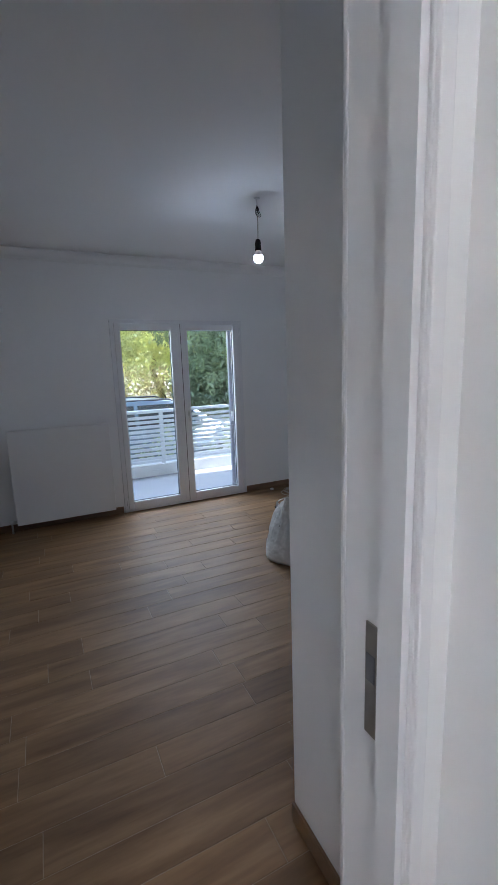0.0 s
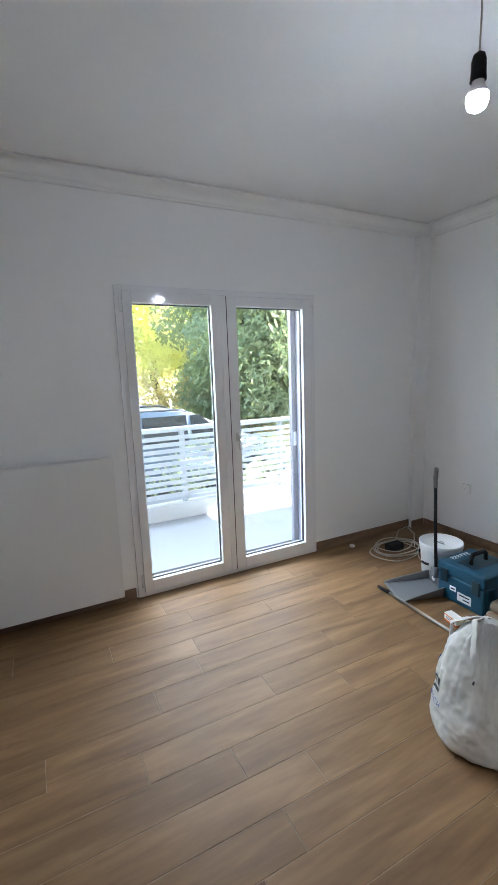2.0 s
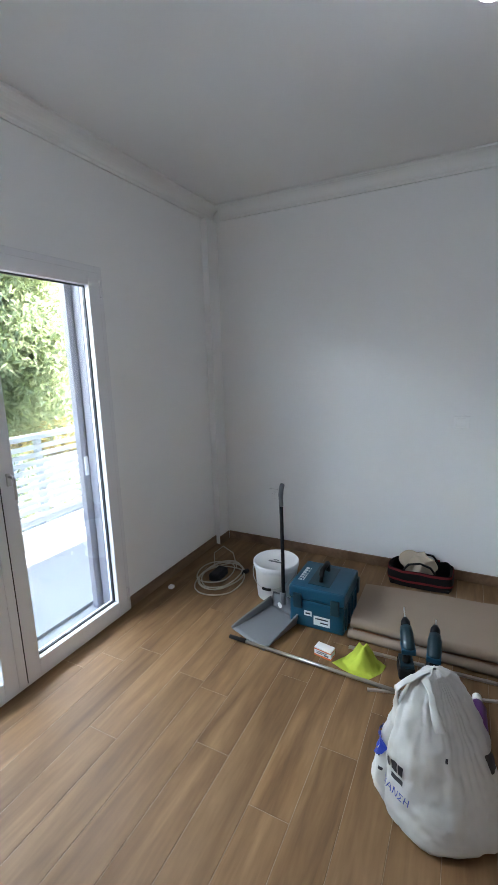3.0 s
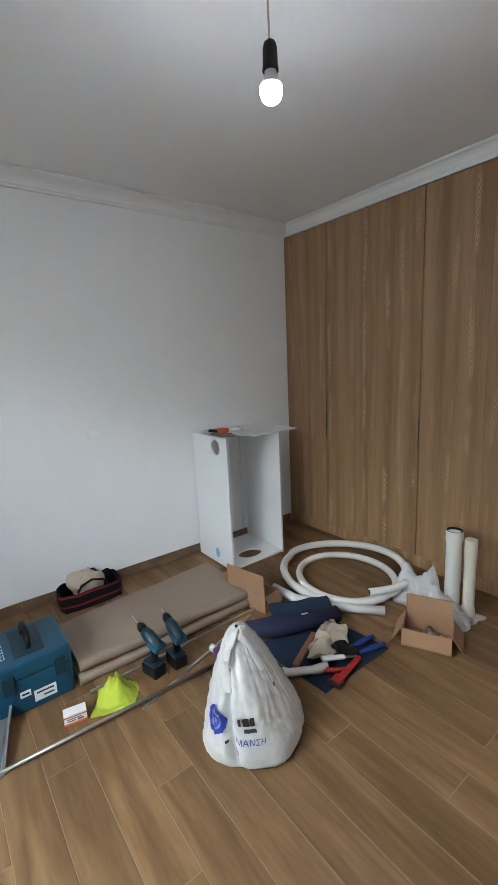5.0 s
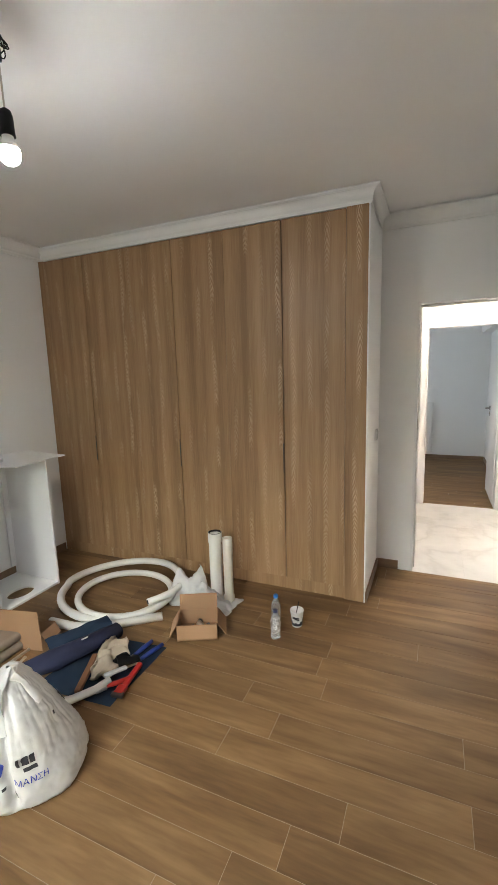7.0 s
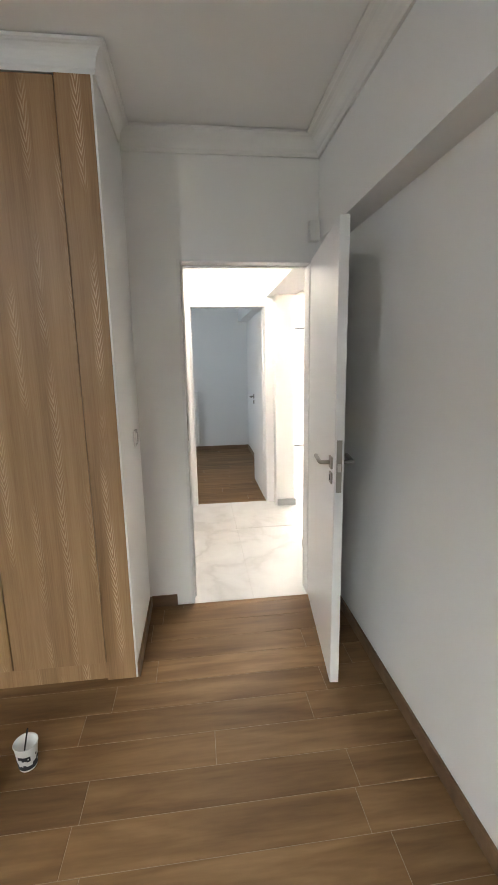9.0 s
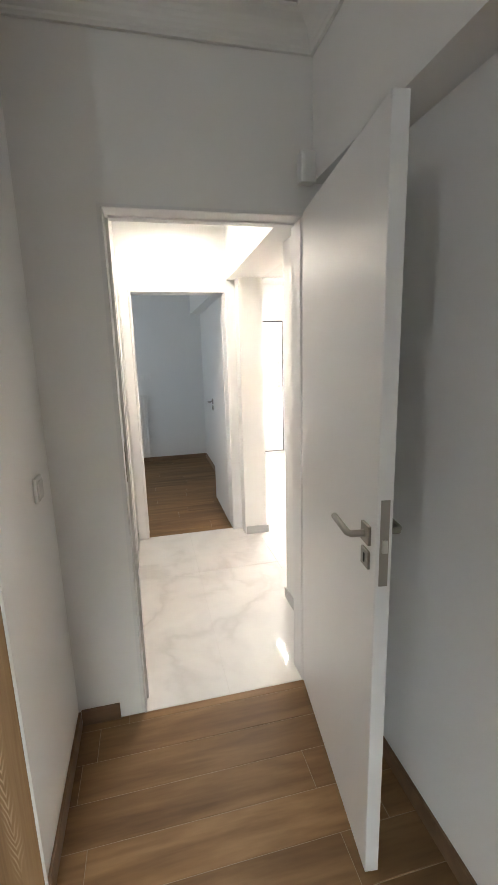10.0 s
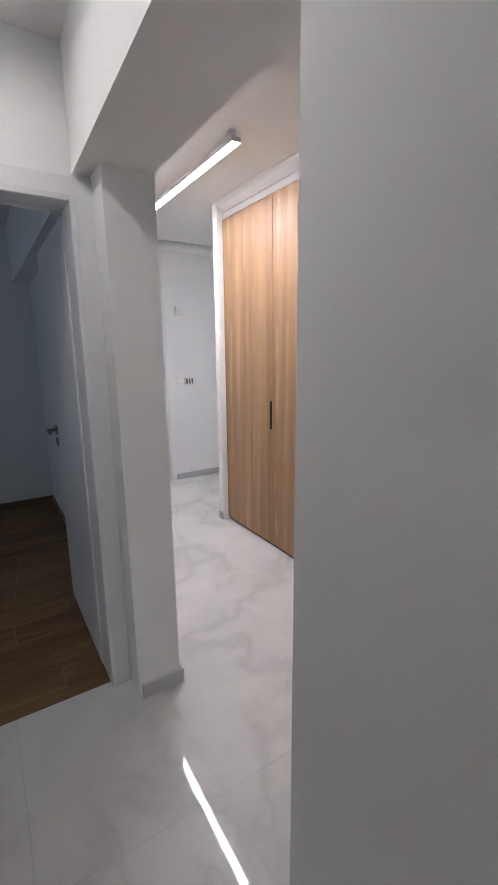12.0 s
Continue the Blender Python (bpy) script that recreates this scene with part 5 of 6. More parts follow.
bx = open_box("cardboard_box", "open brown cardboard box lying by the cabinet", pose(2.72, 2.425, 0, 0, 0, 13), 0.31, 0.14, 0.11, [(160, 0.07), (50, 0.08), (3, 0.15), (150, 0.07)])
part("label", Shape().box(0.085, 0.0757, 0.012, 0.150, 0.0770, 0.080), M["paper"], bx, "white paper label")
b2 = open_box("cardboard_box", "small open cardboard box with pipe fittings", pose(1.765, 1.945, 0, 0, 0, 206), 0.25, 0.19, 0.105, [(8, 0.10), (150, 0.09), (165, 0.08), (145, 0.09)])
b2.matrix_world = pose(1.765, 1.945, 0, 0, 0, 26)
for k, (x, y) in enumerate(((-0.05, 0.02), (0.05, 0.03), (0.02, -0.04), (-0.07, -0.03))):
    ft = thing("pipe_fitting", "small metal pipe fitting in the box", "pipe fitting", pose(1.765 + x, 1.945 + y, 0.008, 0, 0, 50 * k), group="pipe fittings")
    part("elbow", Shape().tube([(-0.03, 0, 0.018), (0, 0, 0.018), (0.015, 0.012, 0.02), (0.018, 0.035, 0.024)], 0.016, 12), M["white"] if k % 2 else M["steel"], ft)
    part("nut", Shape().tube([(-0.034, 0, 0.018), (-0.02, 0, 0.018)], 0.019, 6), M["darksteel"], ft)


def coil(name, label, cx, cy, turns):
    t = thing(name, label, "pipe coil")
    pts = []
    for rx, ry, z, a0, a1, ox, oy in turns:
        n = int((a1 - a0) / 5)
        for k in range(n):
            a = radians(a0 + (a1 - a0) * k / n)
            pts.append((cx + ox + rx * math.cos(a), cy + oy + ry * math.sin(a), z + 0.012 * math.sin(2 * a)))
    return t, pts


ct, pts = coil("pipe_coil", "coil of thick white insulated pipe", 2.575, 1.70, [(0.43, 0.435, 0.040, 20, 200, 0, 0), (0.435, 0.435, 0.055, 200, 380, 0, 0)])
part("outer_turn", Shape().tube(pts, 0.027, 14, True), M["pvc"], ct)
pts = [(2.48 + 0.335 * math.cos(radians(a)), 1.775 + 0.325 * math.sin(radians(a)), 0.046 + 0.012 * math.sin(radians(a) + 1)) for a in range(0, 360, 6)]
part("inner_turn", Shape().tube(pts, 0.024, 14, True), M["pvc"], ct)
pts = [(2.194, 1.890, 0.088), (2.150, 1.825, 0.092), (2.112, 1.740, 0.094), (2.105, 1.640, 0.090), (2.135, 1.540, 0.085)]
part("free_end", Shape().tube(pts, 0.024, 14), M["pvc"], ct)
e0, e1 = Vector(pts[1]), Vector(pts[0])
# black disc on the solid end, painting the dark of the hollow
part("bore", Shape().tube([e1, e1 + (e1 - e0).normalized() * 0.002], 0.016, 14), M["black"], ct)
part("tail", Shape().tube([(2.73, 2.235, 0.028), (2.54, 2.225, 0.028), (2.33, 2.13, 0.028), (2.06, 1.915, 0.028)], 0.028, 14), M["pvc"], ct)

t1 = thing("drain_pipe", "upright grey-white drain pipe with an open socket", "pipe", pose(1.866, 1.49, 0), group="upright pipes")
part("wall", Shape().lathe([(0.046, 0.0), (0.046, 0.41), (0.050, 0.42), (0.050, 0.490), (0.046, 0.490), (0.045, 0.02)], n=28, caps=False), M["pvc"], t1)
part("seal", Shape().lathe([(0.047, 0.478), (0.0475, 0.492), (0.044, 0.492), (0.044, 0.478)], n=28, caps=False), M["black"], t1)
t2 = thing("drain_pipe", "upright thin cream drain pipe with a collar", "pipe", pose(1.738, 1.545, 0), group="upright pipes")
part("wall", Shape().lathe([(0.039, 0.0), (0.039, 0.05), (0.033, 0.06), (0.033, 0.36), (0.035, 0.365), (0.035, 0.485), (0.031, 0.487), (0.02, 0.484)], n=26), M["cream"], t2)

def film_height(x, y):
    """Height of the draped bag: two soft peaks with a ridge between them, thinning out towards the box."""
    a = 0.13 * max(0.0, 1 - math.hypot(x - 2.133, y - 1.60) / 0.07) ** 1.2
    b = 0.20 * max(0.0, 1 - math.hypot(x - 1.987, y - 1.515) / 0.06) ** 1.2
    ridge = 1.56 + 0.36 * max(0.0, 1.99 - x)
    c = 0.125 * math.exp(-((y - ridge) ** 2) / 0.006) * min(1.0, max(0.0, (x - 1.66) / 0.25)) * min(1.0, max(0.0, (2.22 - x) / 0.08))
    return a + b + c + 0.02 * abs(noise.noise((x * 18, y * 18, 2)))


cf = Shape().sheet(56, 34, lambda u, v: (lambda x, y: Vector((x, y, 0.004 + film_height(x, y) * math.sin(math.pi * min(1, max(0, 1.1 * v))) ** 0.35)))(
    1.66 + 0.56 * u + 0.03 * noise.noise((v * 4, u * 3, 1)), 1.44 + 0.28 * v + 0.06 * (1 - u) + 0.03 * noise.noise((u * 4, v * 3, 7))))
for v in cf.bm.verts:
    v.co += crumple(v.co, 0.022, 16, 6) + crumple(v.co, 0.008, 45, 3)
    v.co.z = max(0.003, v.co.z)
FILM = clear("thin_clear_film", (0.93, 0.93, 0.92), 0.35, 1.05)
fb = FILM.node_tree.nodes["Principled BSDF"]
fb.inputs["Transmission Weight"].default_value = 0.45
fb.inputs["Base Color"].default_value = (0.93, 0.93, 0.91, 1)
tagged(part("plastic_bag", cf, FILM), "crumpled half-clear plastic bag against the pipes", "plastic bag")


def bottle(x, y, cap, h, label):
    t = thing("water_bottle", label, "bottle", pose(x, y, 0), group="water bottles")
    k = h / 0.21
    ob = part("body", Shape().lathe([(0.004, 0.004), (0.026, 0.001), (0.031, 0.008 * k), (0.030, 0.05 * k), (0.0315, 0.06 * k), (0.030, 0.075 * k), (0.0315, 0.09 * k), (0.031, 0.13 * k), (0.026, 0.155 * k), (0.015, 0.18 * k), (0.0125, 0.19 * k), (0.0125, 0.20 * k)], n=26), M["pet"], t)
    part("cap", Shape().lathe([(0.0145, 0.192 * k), (0.0155, 0.195 * k), (0.0150, 0.21 * k), (0.013, 0.212 * k)], n=20), cap, t, "plastic screw cap")


bottle(1.283, 1.825, M["capdark"], 0.185, "small clear water bottle with a dark cap")
bottle(1.322, 1.705, M["cap"], 0.215, "clear water bottle with a blue cap")
cp = thing("paper_cup", "white patterned paper cup with a black straw", "cup", pose(1.197, 1.655, 0))
part("wall", Shape().lathe([(0.030, 0.001), (0.032, 0.004), (0.043, 0.105), (0.0455, 0.108), (0.044, 0.111), (0.041, 0.106), (0.030, 0.012)], n=30), M["paper"], cp)
rnd = random.Random(9)
pat = Shape()
for k in range(60):
    a, z, w, h = rnd.uniform(0, 6.28), rnd.uniform(0.012, 0.066), rnd.uniform(0.15, 0.45), rnd.uniform(0.008, 0.020)
    pat.sheet(3, 1, lambda u, v: Vector(((0.0328 + 0.105 * (z + h * v)) * math.cos(a + w * u), (0.0328 + 0.105 * (z + h * v)) * math.sin(a + w * u), z + h * v)))
pat.sheet(30, 1, lambda u, v: Vector(((0.0329 + 0.105 * (0.012 + 0.018 * v)) * math.cos(6.2832 * u), (0.0329 + 0.105 * (0.012 + 0.018 * v)) * math.sin(6.2832 * u), 0.012 + 0.018 * v)))
part("pattern", pat, M["ink"], cp, "dark printed pattern")
part("straw", Shape().tube([(0.02, 0.005, 0.01), (-0.012, -0.004, 0.165)], 0.003, 8), M["black"], cp, "black straw")

# blue canvas with tools
cv = Shape().sheet(26, 26, lambda u, v: Vector((1.86 + 0.48 * u, 2.18 + 0.50 * v + 0.04 * (u - 0.5), 0.003 + 0.008 * abs(noise.noise((u * 4, v * 4, 3))))))
tagged(part("canvas", cv, M["bluecloth"]), "dark blue canvas spread on the floor", "canvas")
nr = thing("canvas_roll", "rolled navy canvas tool roll", "tool roll")
s = Shape().tube([(2.44, 2.70, 0.065), (2.36, 2.55, 0.070), (2.27, 2.36, 0.072), (2.21, 2.17, 0.066)], [0.05, 0.062, 0.064, 0.05], 18)
for v in s.bm.verts:
    v.co += crumple(v.co, 0.018, 9, 4)
    v.co.z = max(0.009, v.co.z * 0.82)
part("roll", s, M["navy"], nr)
s = Shape().sheet(16, 10, lambda u, v: Vector((2.20 + 0.12 * v + 0.165 * u, 2.20 + 0.34 * u - 0.05 * v, 0.112 - 0.085 * (1 - v) ** 2 + 0.01 * noise.noise((u * 5, v * 5, 1)))))
part("flap", s, M["bluecloth"], nr, "blue canvas flap")
part("tag", Shape().box(-0.02, -0.006, 0, 0.02, 0.006, 0.0012, turn=pose(2.262, 2.40, 0.119, 0, 0, 70)), M["paper"], nr)
wr = thing("pipe_wrench", "red pipe wrench on the blue canvas", "wrench", pose(1.875, 2.50, 0.014, 0, 0, 100))
part("frame", Shape().box(-0.14, -0.014, 0.0, 0.05, 0.014, 0.022, 0.005).box(0.04, -0.028, 0.0, 0.10, 0.022, 0.024, 0.005), M["red"], wr)
part("jaw", Shape().box(0.09, -0.035, 0.002, 0.115, 0.03, 0.022, 0.003), M["darksteel"], wr)
wr = thing("pipe_cutter", "red handled pipe cutter on the blue canvas", "pipe cutter", pose(1.95, 2.56, 0.014, 0, 0, 60))
part("handle", Shape().tube([(-0.12, 0.02, 0.014), (-0.04, 0.015, 0.014), (0.02, 0.0, 0.014)], [0.010, 0.013, 0.012], 10), M["red"], wr)
part("blade", Shape().box(0.015, -0.02, 0.004, 0.075, 0.02, 0.020, 0.003), M["steel"], wr)
wr = thing("knife", "white handled utility knife", "knife", pose(1.945, 2.45, 0.045, 0, -8, 68))
part("handle", Shape().box(-0.02, -0.012, -0.008, 0.11, 0.012, 0.010, 0.005), M["white"], wr)
part("blade", Shape().box(-0.09, -0.009, -0.002, -0.015, 0.009, 0.001), M["steel"], wr)
for k, (a, b) in enumerate((((1.93, 2.33, 0.02), (1.865, 2.19, 0.045)), ((1.985, 2.31, 0.02), (1.945, 2.185, 0.045)))):
    pl_ = thing("plier_handle", "blue rubber plier handle", "pliers", group="blue pliers")
    part("grip", Shape().tube([a, tuple((p + q) / 2 for p, q in zip(a, b)), b], [0.010, 0.014, 0.011], 12), M["blue"], pl_)
    part("jaw", Shape().tube([a, (a[0] + 0.02, a[1] + 0.06, 0.02)], [0.010, 0.006], 8), M["darksteel"], pl_)
lv = thing("spirit_level", "worn wooden handled float tool", "tool", pose(2.11, 2.55, 0.045, 0, 6, 112))
part("stock", Shape().box(-0.13, -0.016, -0.012, 0.13, 0.016, 0.012, 0.004), M["wood_and_seam_shade"], lv)
gl = Shape().sheet(40, 28, lambda u, v: Vector((0.19 * math.cos(2 * math.pi * u) * math.sin(math.pi * v), 0.085 * math.sin(2 * math.pi * u) * math.sin(math.pi * v), 0.035 - 0.035 * math.cos(math.pi * v))), True)
for v in gl.bm.verts:
    v.co += crumple(v.co, 0.055, 13, 8) + crumple(v.co, 0.015, 40, 3)
    v.co.z = max(0.002, v.co.z)
tagged(part("work_glove", gl, M["beige"]), "pair of crumpled beige work gloves", "gloves").matrix_world = pose(2.08, 2.40, 0.012, 0, 0, -70)
g2 = Shape().sheet(28, 18, lambda u, v: Vector((0.09 * math.cos(2 * math.pi * u) * math.sin(math.pi * v), 0.05 * math.sin(2 * math.pi * u) * math.sin(math.pi * v), 0.025 - 0.025 * math.cos(math.pi * v))), True)
for v in g2.bm.verts:
    v.co += crumple(v.co, 0.04, 18, 2)
    v.co.z = max(0.002, v.co.z)
tagged(part("rag", g2, M["black"]), "crumpled black rag among the tools", "rag").matrix_world = pose(2.0, 2.40, 0.012, 0, 0, 30)
ho = thing("hose_piece", "short bent piece of white pipe", "pipe")
part("hose", Shape().tube([(2.31, 2.815, 0.028), (2.22, 2.815, 0.028), (2.13, 2.78, 0.028), (2.05, 2.715, 0.030), (1.985, 2.62, 0.034), (1.955, 2.545, 0.042)], 0.020, 14), M["pvc"], ho)
# black end disc in place of the pipe's shaded hollow
part("bore", Shape().tube([(1.9555, 2.5464, 0.0418), (1.9538, 2.5425, 0.0423)], 0.014, 14), M["black"], ho)
pu = thing("foam_can", "purple plastic can lying on its side", "can", pose(2.315, 2.905, 0.034, 0, 0, 2))
part("can", Shape().tube([(-0.16, 0, 0), (-0.15, 0, 0), (0.08, 0, 0), (0.11, 0, 0), (0.125, 0, 0)], [0.026, 0.033, 0.034, 0.024, 0.014], 20), M["purple"], pu)
part("cap", Shape().tube([(0.118, 0, 0), (0.155, 0, 0)], [0.020, 0.019], 16), M["paper"], pu)

# cable in the corner
cbx = thing("extension_cable", "coiled beige cable with a black plug box", "cable", pose(2.98, 4.58, 0))
rnd = random.Random(2)
for k in range(5):
    rx, ry, ox, oy = rnd.uniform(0.13, 0.22), rnd.uniform(0.10, 0.17), rnd.uniform(-0.05, 0.05), rnd.uniform(-0.04, 0.04)
    pts = [(ox + rx * math.cos(a), oy + ry * math.sin(a), 0.006 + 0.006 * k + 0.012 * abs(math.sin(1.5 * a + k))) for a in (2 * math.pi * i / 36 for i in range(36))]
    part("loop", Shape().tube(pts, 0.0045, 8, True), M["cable"], cbx)
part("loop", Shape().tube([(0.10, 0.10, 0.01), (0.20, 0.16, 0.08), (0.24, 0.10, 0.13), (0.22, 0.0, 0.10), (0.16, -0.06, 0.02)], 0.0045, 8), M["cable"], cbx)
part("plug_box", Shape().box(-0.09, -0.045, 0.012, 0.06, 0.035, 0.07, 0.012), M["black"], cbx)
part("plug", Shape().tube([(0.10, -0.14, 0.02), (0.15, -0.16, 0.02)], 0.016, 12), M["black"], cbx)
tagged(part("wall_plug", Shape().box(2.70, 4.80, 0.0, 2.735, 4.835, 0.022, 0.006), M["white"]), "small white plastic plug on the floor", "plug")

# ---- outside ----
def leaves(spots, size, n, seed, flat=0.5):
    """Many small folded leaves scattered in blobs; spots: (centre, radii)."""
    r = random.Random(seed)
    verts, faces = [], []
    for c, rad in spots:
        for _ in range(n):
            while True:
                p = Vector((r.uniform(-1, 1), r.uniform(-1, 1), r.uniform(-1, 1)))
                if 0.25 < p.length < 1 + 0.15 * r.random():
                    break
            p = Vector((c[0] + p.x * rad[0], c[1] + p.y * rad[1], c[2] + p.z * rad[2]))
            s = size * r.uniform(0.6, 1.4)
            t = Euler((r.uniform(-1, 1) * 1.2, r.uniform(-1, 1) * 1.2, r.uniform(0, 6.3))).to_matrix()
            k = len(verts)
            for u, v, w in ((-0.5, 0, 0), (0, -0.20, 0.07), (0.5, 0, -0.06), (0, 0.20, 0.07)):
                verts.append(p + t @ Vector((u * s, v * s, w * s)))
            faces.append((k, k + 1, k + 2))
            faces.append((k, k + 2, k + 3))
    me = bpy.data.meshes.new("leaves")
    me.from_pydata([tuple(v) for v in verts], [], faces)
    return me


def tree(label, x, y, ground, height, spread, mat, seed, size=0.16, blobs=16, n=330, low=0.25, blob=1.0):
    r = random.Random(seed)
    t = thing("tree", label, "tree", pose(x, y, ground))
    trunk = Shape()
    bend = [(0.15 * r.uniform(-1, 1) * k, 0.15 * r.uniform(-1, 1) * k, height * 0.62 * k / 4) for k in range(5)]
    trunk.tube(bend, [0.17, 0.14, 0.12, 0.09, 0.05], 10)
    spots = []
    for k in range(blobs):
        a, d = r.uniform(0, 6.28), spread * math.sqrt(r.uniform(0.02, 1))
        z = height * r.uniform(low, 1.0)
        d *= 1.1 - 0.5 * abs(z / height - 0.5)
        c = (d * math.cos(a), d * math.sin(a), z)
        q = r.uniform(0.55, 1.0) * blob
        spots.append((c, (q * 0.95, q * 0.95, q * 0.8)))
        if k % 3 == 0 and d < 0.55 * spread and z > 0.4 * height:
            trunk.tube([bend[2], ((bend[2][0] + c[0]) / 2, (bend[2][1] + c[1]) / 2, (bend[2][2] + c[2]) / 2 + 0.1), c], [0.035, 0.022, 0.008], 6)
    part("trunk", trunk, M["bark"], t)
    me = leaves(spots, size, n, seed)
    me.materials.append(mat)
    crown = new("crown", me)
    crown.parent = t
    return t


GROUND = -0.60
setting("ground", Shape().box(-400, -400, GROUND - 0.3, 400, 400, GROUND), M["earth"], "bare dry ground round the house", "ground")
setting("road", Shape().box(-60, 7.4, GROUND + 0.004, 60, 11.2, GROUND + 0.02), M["asphalt"], "asphalt street below the balcony", "road")
setting("balcony_floor", Shape().box(-1.2, 5.17, -0.2, 5.2, 6.45, 0.03), M["balcony"], "grey tiled balcony floor", "balcony")
setting("balcony_kerb", Shape().box(-1.2, 6.275, 0.03, 5.2, 6.42, 0.20, 0.004), M["plaster"], "low plastered balcony kerb", "kerb")
setting("balcony_above", Shape().box(-3.5, 5.17, 2.85, 5.25, 6.55, 3.05), M["plaster"], "underside of the balcony above", "balcony")
# added out of view; its edge trims the sun patch on the balcony floor
setting("balcony_side_wall", Shape().box(5.2, 5.19, -0.2, 5.32, 5.88, 2.85), M["plaster"], "unseen side wall added to shape the balcony's sun patch", "wall")
# added out of view so that no sun enters the far bedroom's window
setting("wall_light_well", Shape().box(3.4, -4.6, GROUND, 3.52, 0.40, 2.95), M["plaster"], "unseen plain wall added to keep sun out of the far bedroom", "wall")
setting("house_wall", slab_wall("y", 5.17, 5.19, -6, 5.2, GROUND, 6, [(0.90, 2.395, -0.04, 2.095)]), M["plaster"], "plastered outer wall of the house", "wall")
# unseen; reaches past the east wall to shade the far bedroom's window
setting("roof_slab", Shape().box(-3.2, -4.6, 2.95, 4.9, 5.17, 3.15), M["plaster"], "unseen slab over the flat, widened to block sun", "roof")
setting("base_slab", Shape().box(-3.2, -4.6, -0.3, 4.2, 5.17, -0.1), M["plaster"], "slab under the flat", "floor")
rl = thing("railing", "white metal balcony railing with flat horizontal slats", "railing")
for k in range(-2, 4):
    x = 1.72 + 1.19 * k
    if -1.2 < x < 5.2:
        part("post", Shape().box(x - 0.025, 6.30, 0.198, x + 0.025, 6.35, 0.955, 0.003), M["rail"], rl)
part("top_rail", Shape().box(-1.2, 6.285, 0.955, 5.2, 6.365, 1.0, 0.006), M["rail"], rl)
for k in range(10):
    z = 0.893 - 0.067 * k
    part("slat", Shape().box(-1.2, 6.287, z - 0.021, 5.2, 6.299, z + 0.021, 0.003), M["rail"], rl)
part("bottom_rail", Shape().box(-1.2, 6.30, 0.222, 5.2, 6.345, 0.262, 0.004), M["rail"], rl)


def parked_car(x, y):
    """A hatchback seen side on; its nose points to +x."""
    c = thing("car", "pale grey-blue parked hatchback with dark windows", "car", pose(x, y, GROUND + 0.02))
    prof = [(-2.0, 0.35), (-2.02, 0.62), (-1.92, 0.95), (-1.72, 1.32), (-1.45, 1.46), (-0.6, 1.52), (0.15, 1.47), (0.55, 1.27), (0.95, 0.99), (1.65, 0.86), (1.98, 0.68), (2.02, 0.38), (1.9, 0.22), (-1.9, 0.22)]
    body = Shape().prism(prof, -0.83, 0.83, "y")
    for v in body.bm.verts:
        if v.co.z > 1.0:
            v.co.y *= 1 - 0.32 * (v.co.z - 1.0)
    body.bevel(0.05, 3)
    for f in body.bm.faces:
        f.smooth = True
    part("body", body, M["carpaint"], c)
    for s in (-1, 1):
        for a, b, q0, q1 in ((-1.62, -0.78, -1.38, -0.78), (-0.70, 0.05, -0.70, 0.05), (0.12, 0.72, 0.12, 0.30)):
            w = Shape().prism([(a, 0.98), (b, 0.98), (q1, 1.43), (q0, 1.43)], -0.004, 0.004, "y")
            for v in w.bm.verts:
                v.co.y += s * (0.835 - 0.265 * (v.co.z - 1.0))
            part("side_window", w, M["carglass"], c, "dark tinted side window")
        for wx in (-1.25, 1.27):
            wheel = part("wheel", Shape().tube([(wx, s * 0.66, 0.31), (wx, s * 0.86, 0.31)], 0.31, 24), M["tyre"], c)
            part("rim", Shape().tube([(wx, s * 0.855, 0.31), (wx, s * 0.872, 0.31)], 0.20, 20), M["steel"], wheel)
        part("headlight", Shape().box(1.82, s * 0.62 - 0.14, 0.66, 1.97, s * 0.62 + 0.14, 0.78, 0.03), M["lacquer"], c)
        part("mirror", Shape().box(0.42, s * 0.9 - 0.09, 0.98, 0.56, s * 0.9 + 0.09, 1.10, 0.03), M["carpaint"], c)
    wsd = Shape().prism([(-0.62, 0.0), (0.62, 0.0), (0.55, 0.52), (-0.55, 0.52)], 0, 0.006, "z")
    wsd.move(Matrix.Translation((0.93, 0, 1.02)) @ Matrix.Rotation(radians(-35), 4, "Y") @ Matrix.Rotation(radians(90), 4, "Z"))
    part("windscreen", wsd, M["carglass"], c)
    part("roof_rail", Shape().tube([(-1.3, -0.62, 1.47), (-1.2, -0.62, 1.53), (0.0, -0.62, 1.52), (0.1, -0.62, 1.47)], 0.018, 8), M["darksteel"], c)
    part("roof_rail", Shape().tube([(-1.3, 0.62, 1.47), (-1.2, 0.62, 1.53), (0.0, 0.62, 1.52), (0.1, 0.62, 1.47)], 0.018, 8), M["darksteel"], c)
    return c


parked_car(2.62, 9.75)
hg = leaves([((-4 + 0.5 * k + 0.2 * j, 12.2 + 0.12 * (k % 3), GROUND + 0.3 + 0.52 * j), (0.45, 0.4, 0.42)) for k in range(34) for j in range(4)], 0.09, 420, 8)
hg.materials.append(M["leafhedge"])
tagged(new("hedge", hg), "clipped yellow-green hedge across the street", "hedge", "", "stuff")
lg = leaves([((-1.2 + 0.42 * k, 7.15 + 0.12 * (k % 2), GROUND + 0.3 + 0.35 * (k % 3)), (0.38, 0.22, 0.34)) for k in range(17)], 0.075, 300, 17)
lg.materials.append(M["leafdark"])
tagged(new("shrubs", lg), "low dark green shrubs below the balcony", "shrubs", "", "stuff")
LT = "tall leafy tree with sunlit light green leaves"
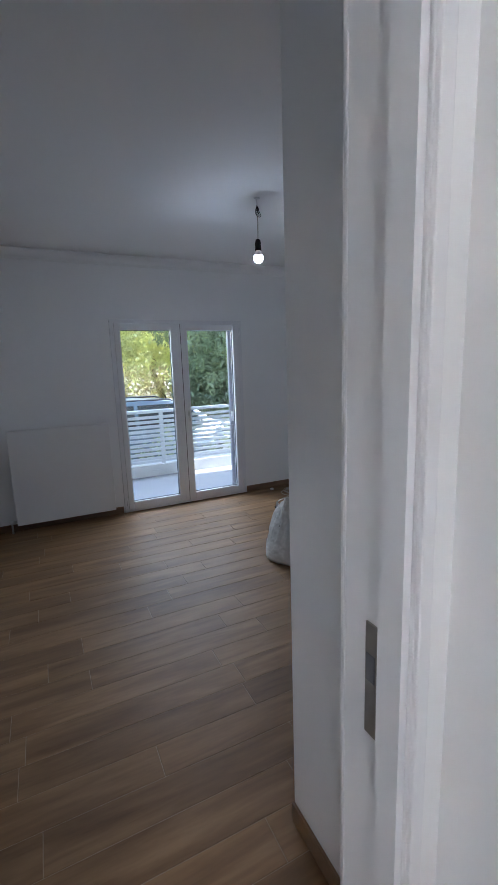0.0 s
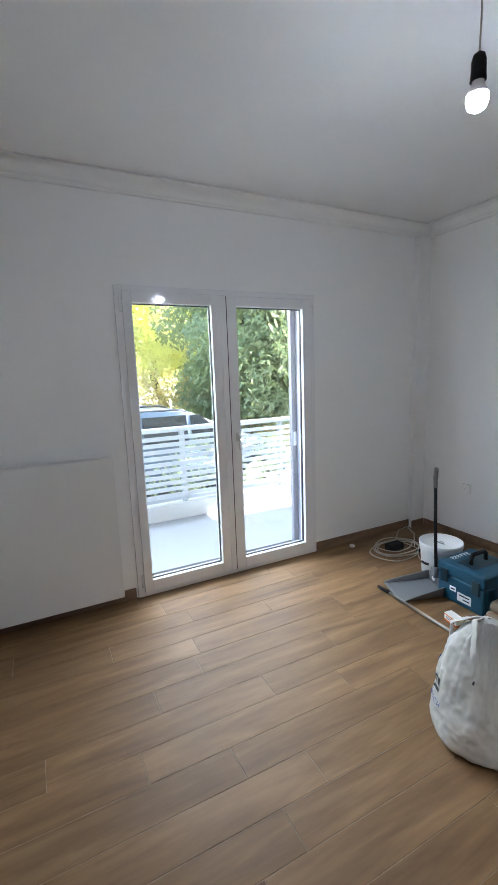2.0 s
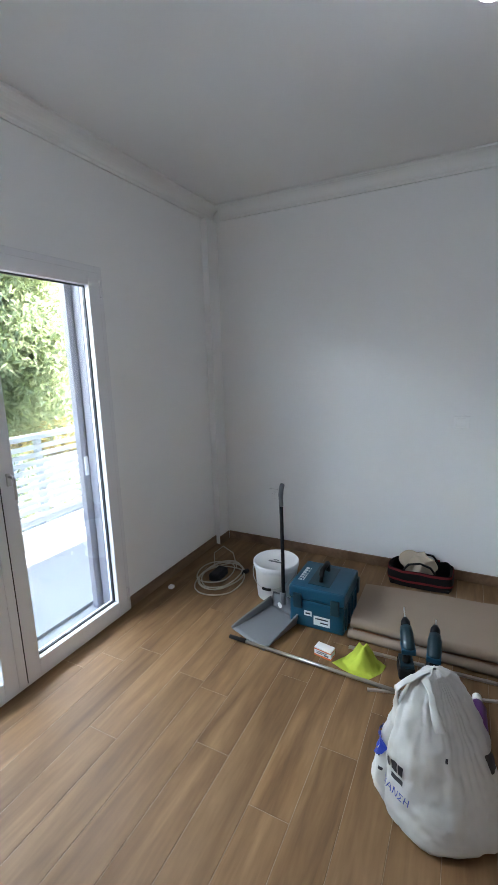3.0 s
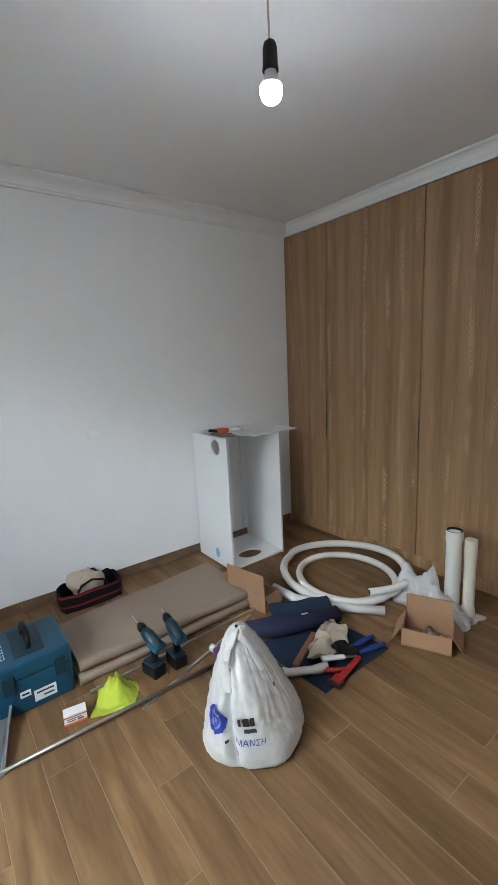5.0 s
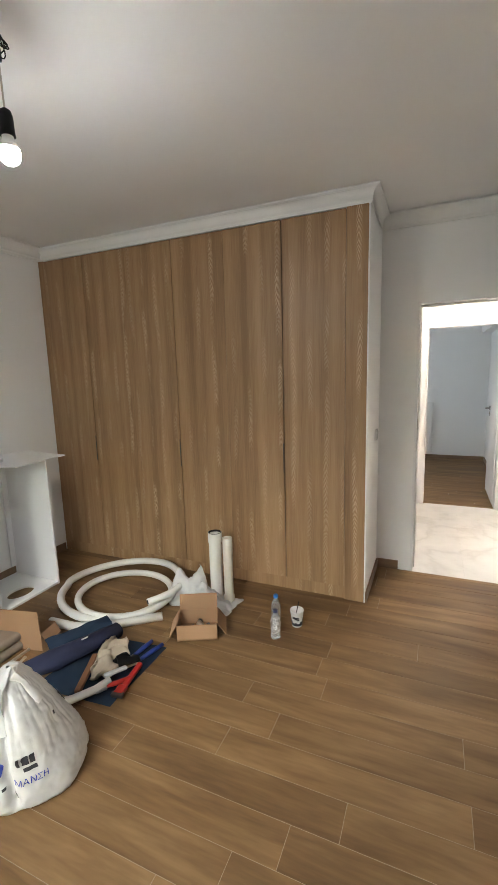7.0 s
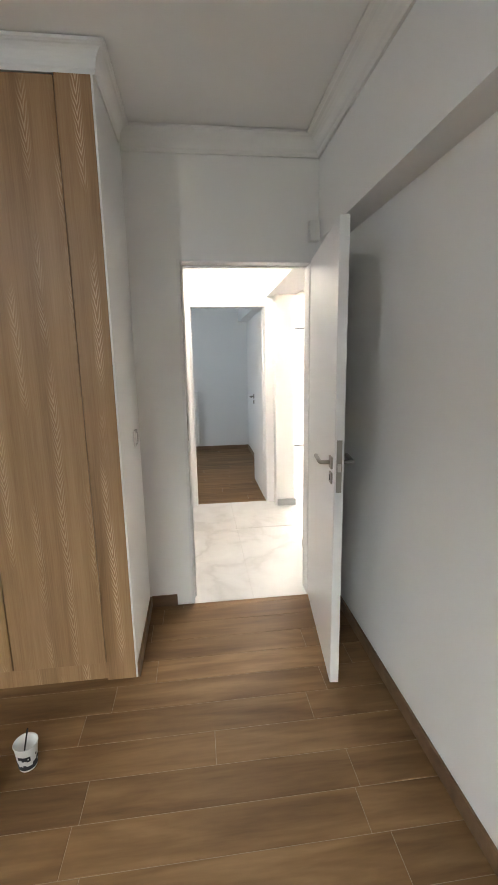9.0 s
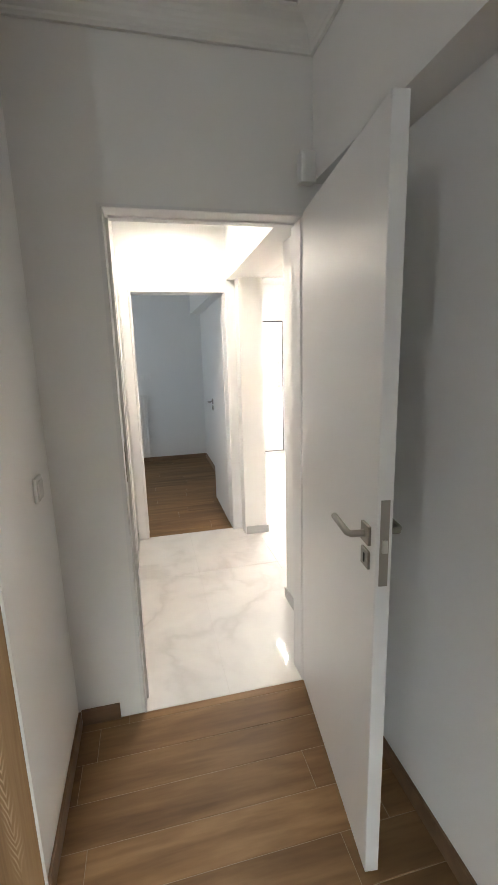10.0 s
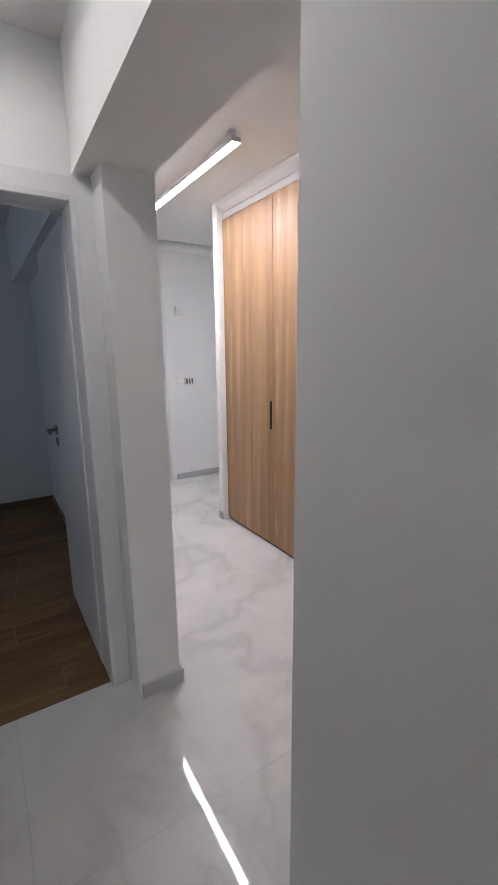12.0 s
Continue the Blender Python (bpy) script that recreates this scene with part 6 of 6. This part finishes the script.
tree(LT, 1.6, 16.0, GROUND, 6.8, 2.3, M["leaflight"], 3, 0.15, 40, 800, 0.34, 1.15)
tree(LT, 4.4, 16.6, GROUND, 6.8, 2.3, M["leaflight"], 6, 0.15, 36, 800, 0.34, 1.15)
tree(LT, -2.8, 16.4, GROUND, 6.8, 2.4, M["leaflight"], 5, 0.17, 36, 800, 0.2, 1.15)
DT = "dense dark green tree beside the street"
tree(DT, 5.5, 12.3, GROUND, 6.0, 2.0, M["leafdark"], 11, 0.15, 84, 900, 0.14, 1.0)
tree(DT, 8.8, 14.6, GROUND, 6.2, 2.3, M["leafdark"], 12, 0.15, 52, 1000, 0.14, 1.1)
tree(DT, 12.4, 15.6, GROUND, 6.2, 2.2, M["leafdark"], 13, 0.14, 40, 800, 0.14, 1.1)
tree("young tree with a bare pale trunk near the balcony", 0.9, 8.0, GROUND, 5.4, 0.8, M["leaflight"], 21, 0.15, 8, 160, 0.75)
tree(LT, 6.9, 8.0, GROUND, 6.4, 1.0, M["leaflight"], 23, 0.14, 22, 420, 0.5, 0.8)
fw = leaves([((-16 + 0.62 * k, 20 + 1.6 * (k % 3), GROUND + 0.9 + 1.9 * (k % 4)), (1.6, 1.0, 1.5)) for k in range(80)], 0.30, 520, 31)
fw.materials.append(M["leaflight"])
tagged(new("far_trees", fw), "light green woods beyond the street", "trees", "", "stuff")

# ---- floors, piece by piece ----
def plank_mesh(w, d):
    me = bpy.data.meshes.new("plank")
    s = Shape().box(0, 0, -0.008, w, d, 0.0)
    top = [e for e in s.bm.edges if all(v.co.z > -0.001 for v in e.verts)]
    bmesh.ops.bevel(s.bm, geom=top, offset=0.0012, segments=1, affect="EDGES")
    s.bm.to_mesh(me)
    s.bm.free()
    return me


def plank_floor(parent, x0, x1, y0, y1, mat, pitch, length, first, starts, seed, gap=0.002):
    """Rows of planks along x. starts: known butt joints, by row."""
    r, made = random.Random(seed), {}
    row = math.floor((y0 - first) / pitch)
    while first + row * pitch < y1 - 0.005:
        lo, hi = max(y0, first + row * pitch), min(y1, first + (row + 1) * pitch)
        joint = starts.get(row, r.uniform(0, length))
        x = joint - length * math.ceil((joint - x0) / length)
        while x < x1 - 0.005:
            a, b = max(x, x0), min(x + length, x1)
            if b - a > 0.01 and hi - lo > 0.01:
                key = (round(b - a, 3), round(hi - lo, 3))
                if key not in made:
                    made[key] = plank_mesh(b - a - gap, hi - lo - gap)
                    made[key].materials.append(mat)
                ob = new("plank", made[key])
                ob.parent = parent
                ob.location = (a + gap / 2, lo + gap / 2, 0)
            x += length
        row += 1


fl = setting("floor", Shape().box(W_, S, -0.1, E_, N, -0.0015), M["grout"], "wood-look plank tile floor of the bedroom", "floor")
KNOWN = {0: 2.06, -1: 1.02, -2: 1.753, -3: 2.265, -4: 1.617, -5: 1.954, -9: 1.677, -12: 1.26, -11: 1.06, -14: 0.965, -8: 0.853}
plank_floor(fl, W_, E_, S + 0.003, N, M["plank"], 0.158, 1.0, 4.122, KNOWN, 5)
fr = setting("floor_room", Shape().box(-0.39, -4.22, -0.1, 2.2, -1.39, -0.0015), M["grout"], "wood-look plank tile floor of the far bedroom", "floor")
plank_floor(fr, -0.39, 2.2, -4.22, -1.345, M["plank"], 0.158, 1.0, -1.9, {}, 7, 0.0006)
fh = setting("floor_hall", Shape().box(-2.75, -4.42, -0.1, 0.765, -1.45, -0.0012).box(-0.52, -1.45, -0.1, 0.765, -1.36, -0.004).box(-2.75, -1.45, -0.1, 0.765, 0.602, -0.0012), M["joint"], "polished white marble-look tile floor", "floor")
tile_w, tile_d = 0.6, 1.2
made = {}
for i in range(7):
    for j in range(5):
        a, b = max(-2.75 + 0.0, 0.765 - (i + 1) * tile_w), 0.765 - i * tile_w
        c, d = max(-4.42, 0.602 - (j + 1) * tile_d), 0.602 - j * tile_d
        if b > -0.39 and c < -1.345:
            c = max(c, -1.345) if b <= -0.38 or d > -1.345 else None
        if c is None or b - a < 0.02 or d - c < 0.02:
            continue
        key = (round(b - a, 3), round(d - c, 3))
        if key not in made:
            made[key] = plank_mesh(b - a - 0.0015, d - c - 0.0015)
            made[key].materials.append(M["marble"])
        ob = new("tile", made[key])
        ob.parent = fh
        ob.location = (a + 0.0007, c + 0.0007, 0)
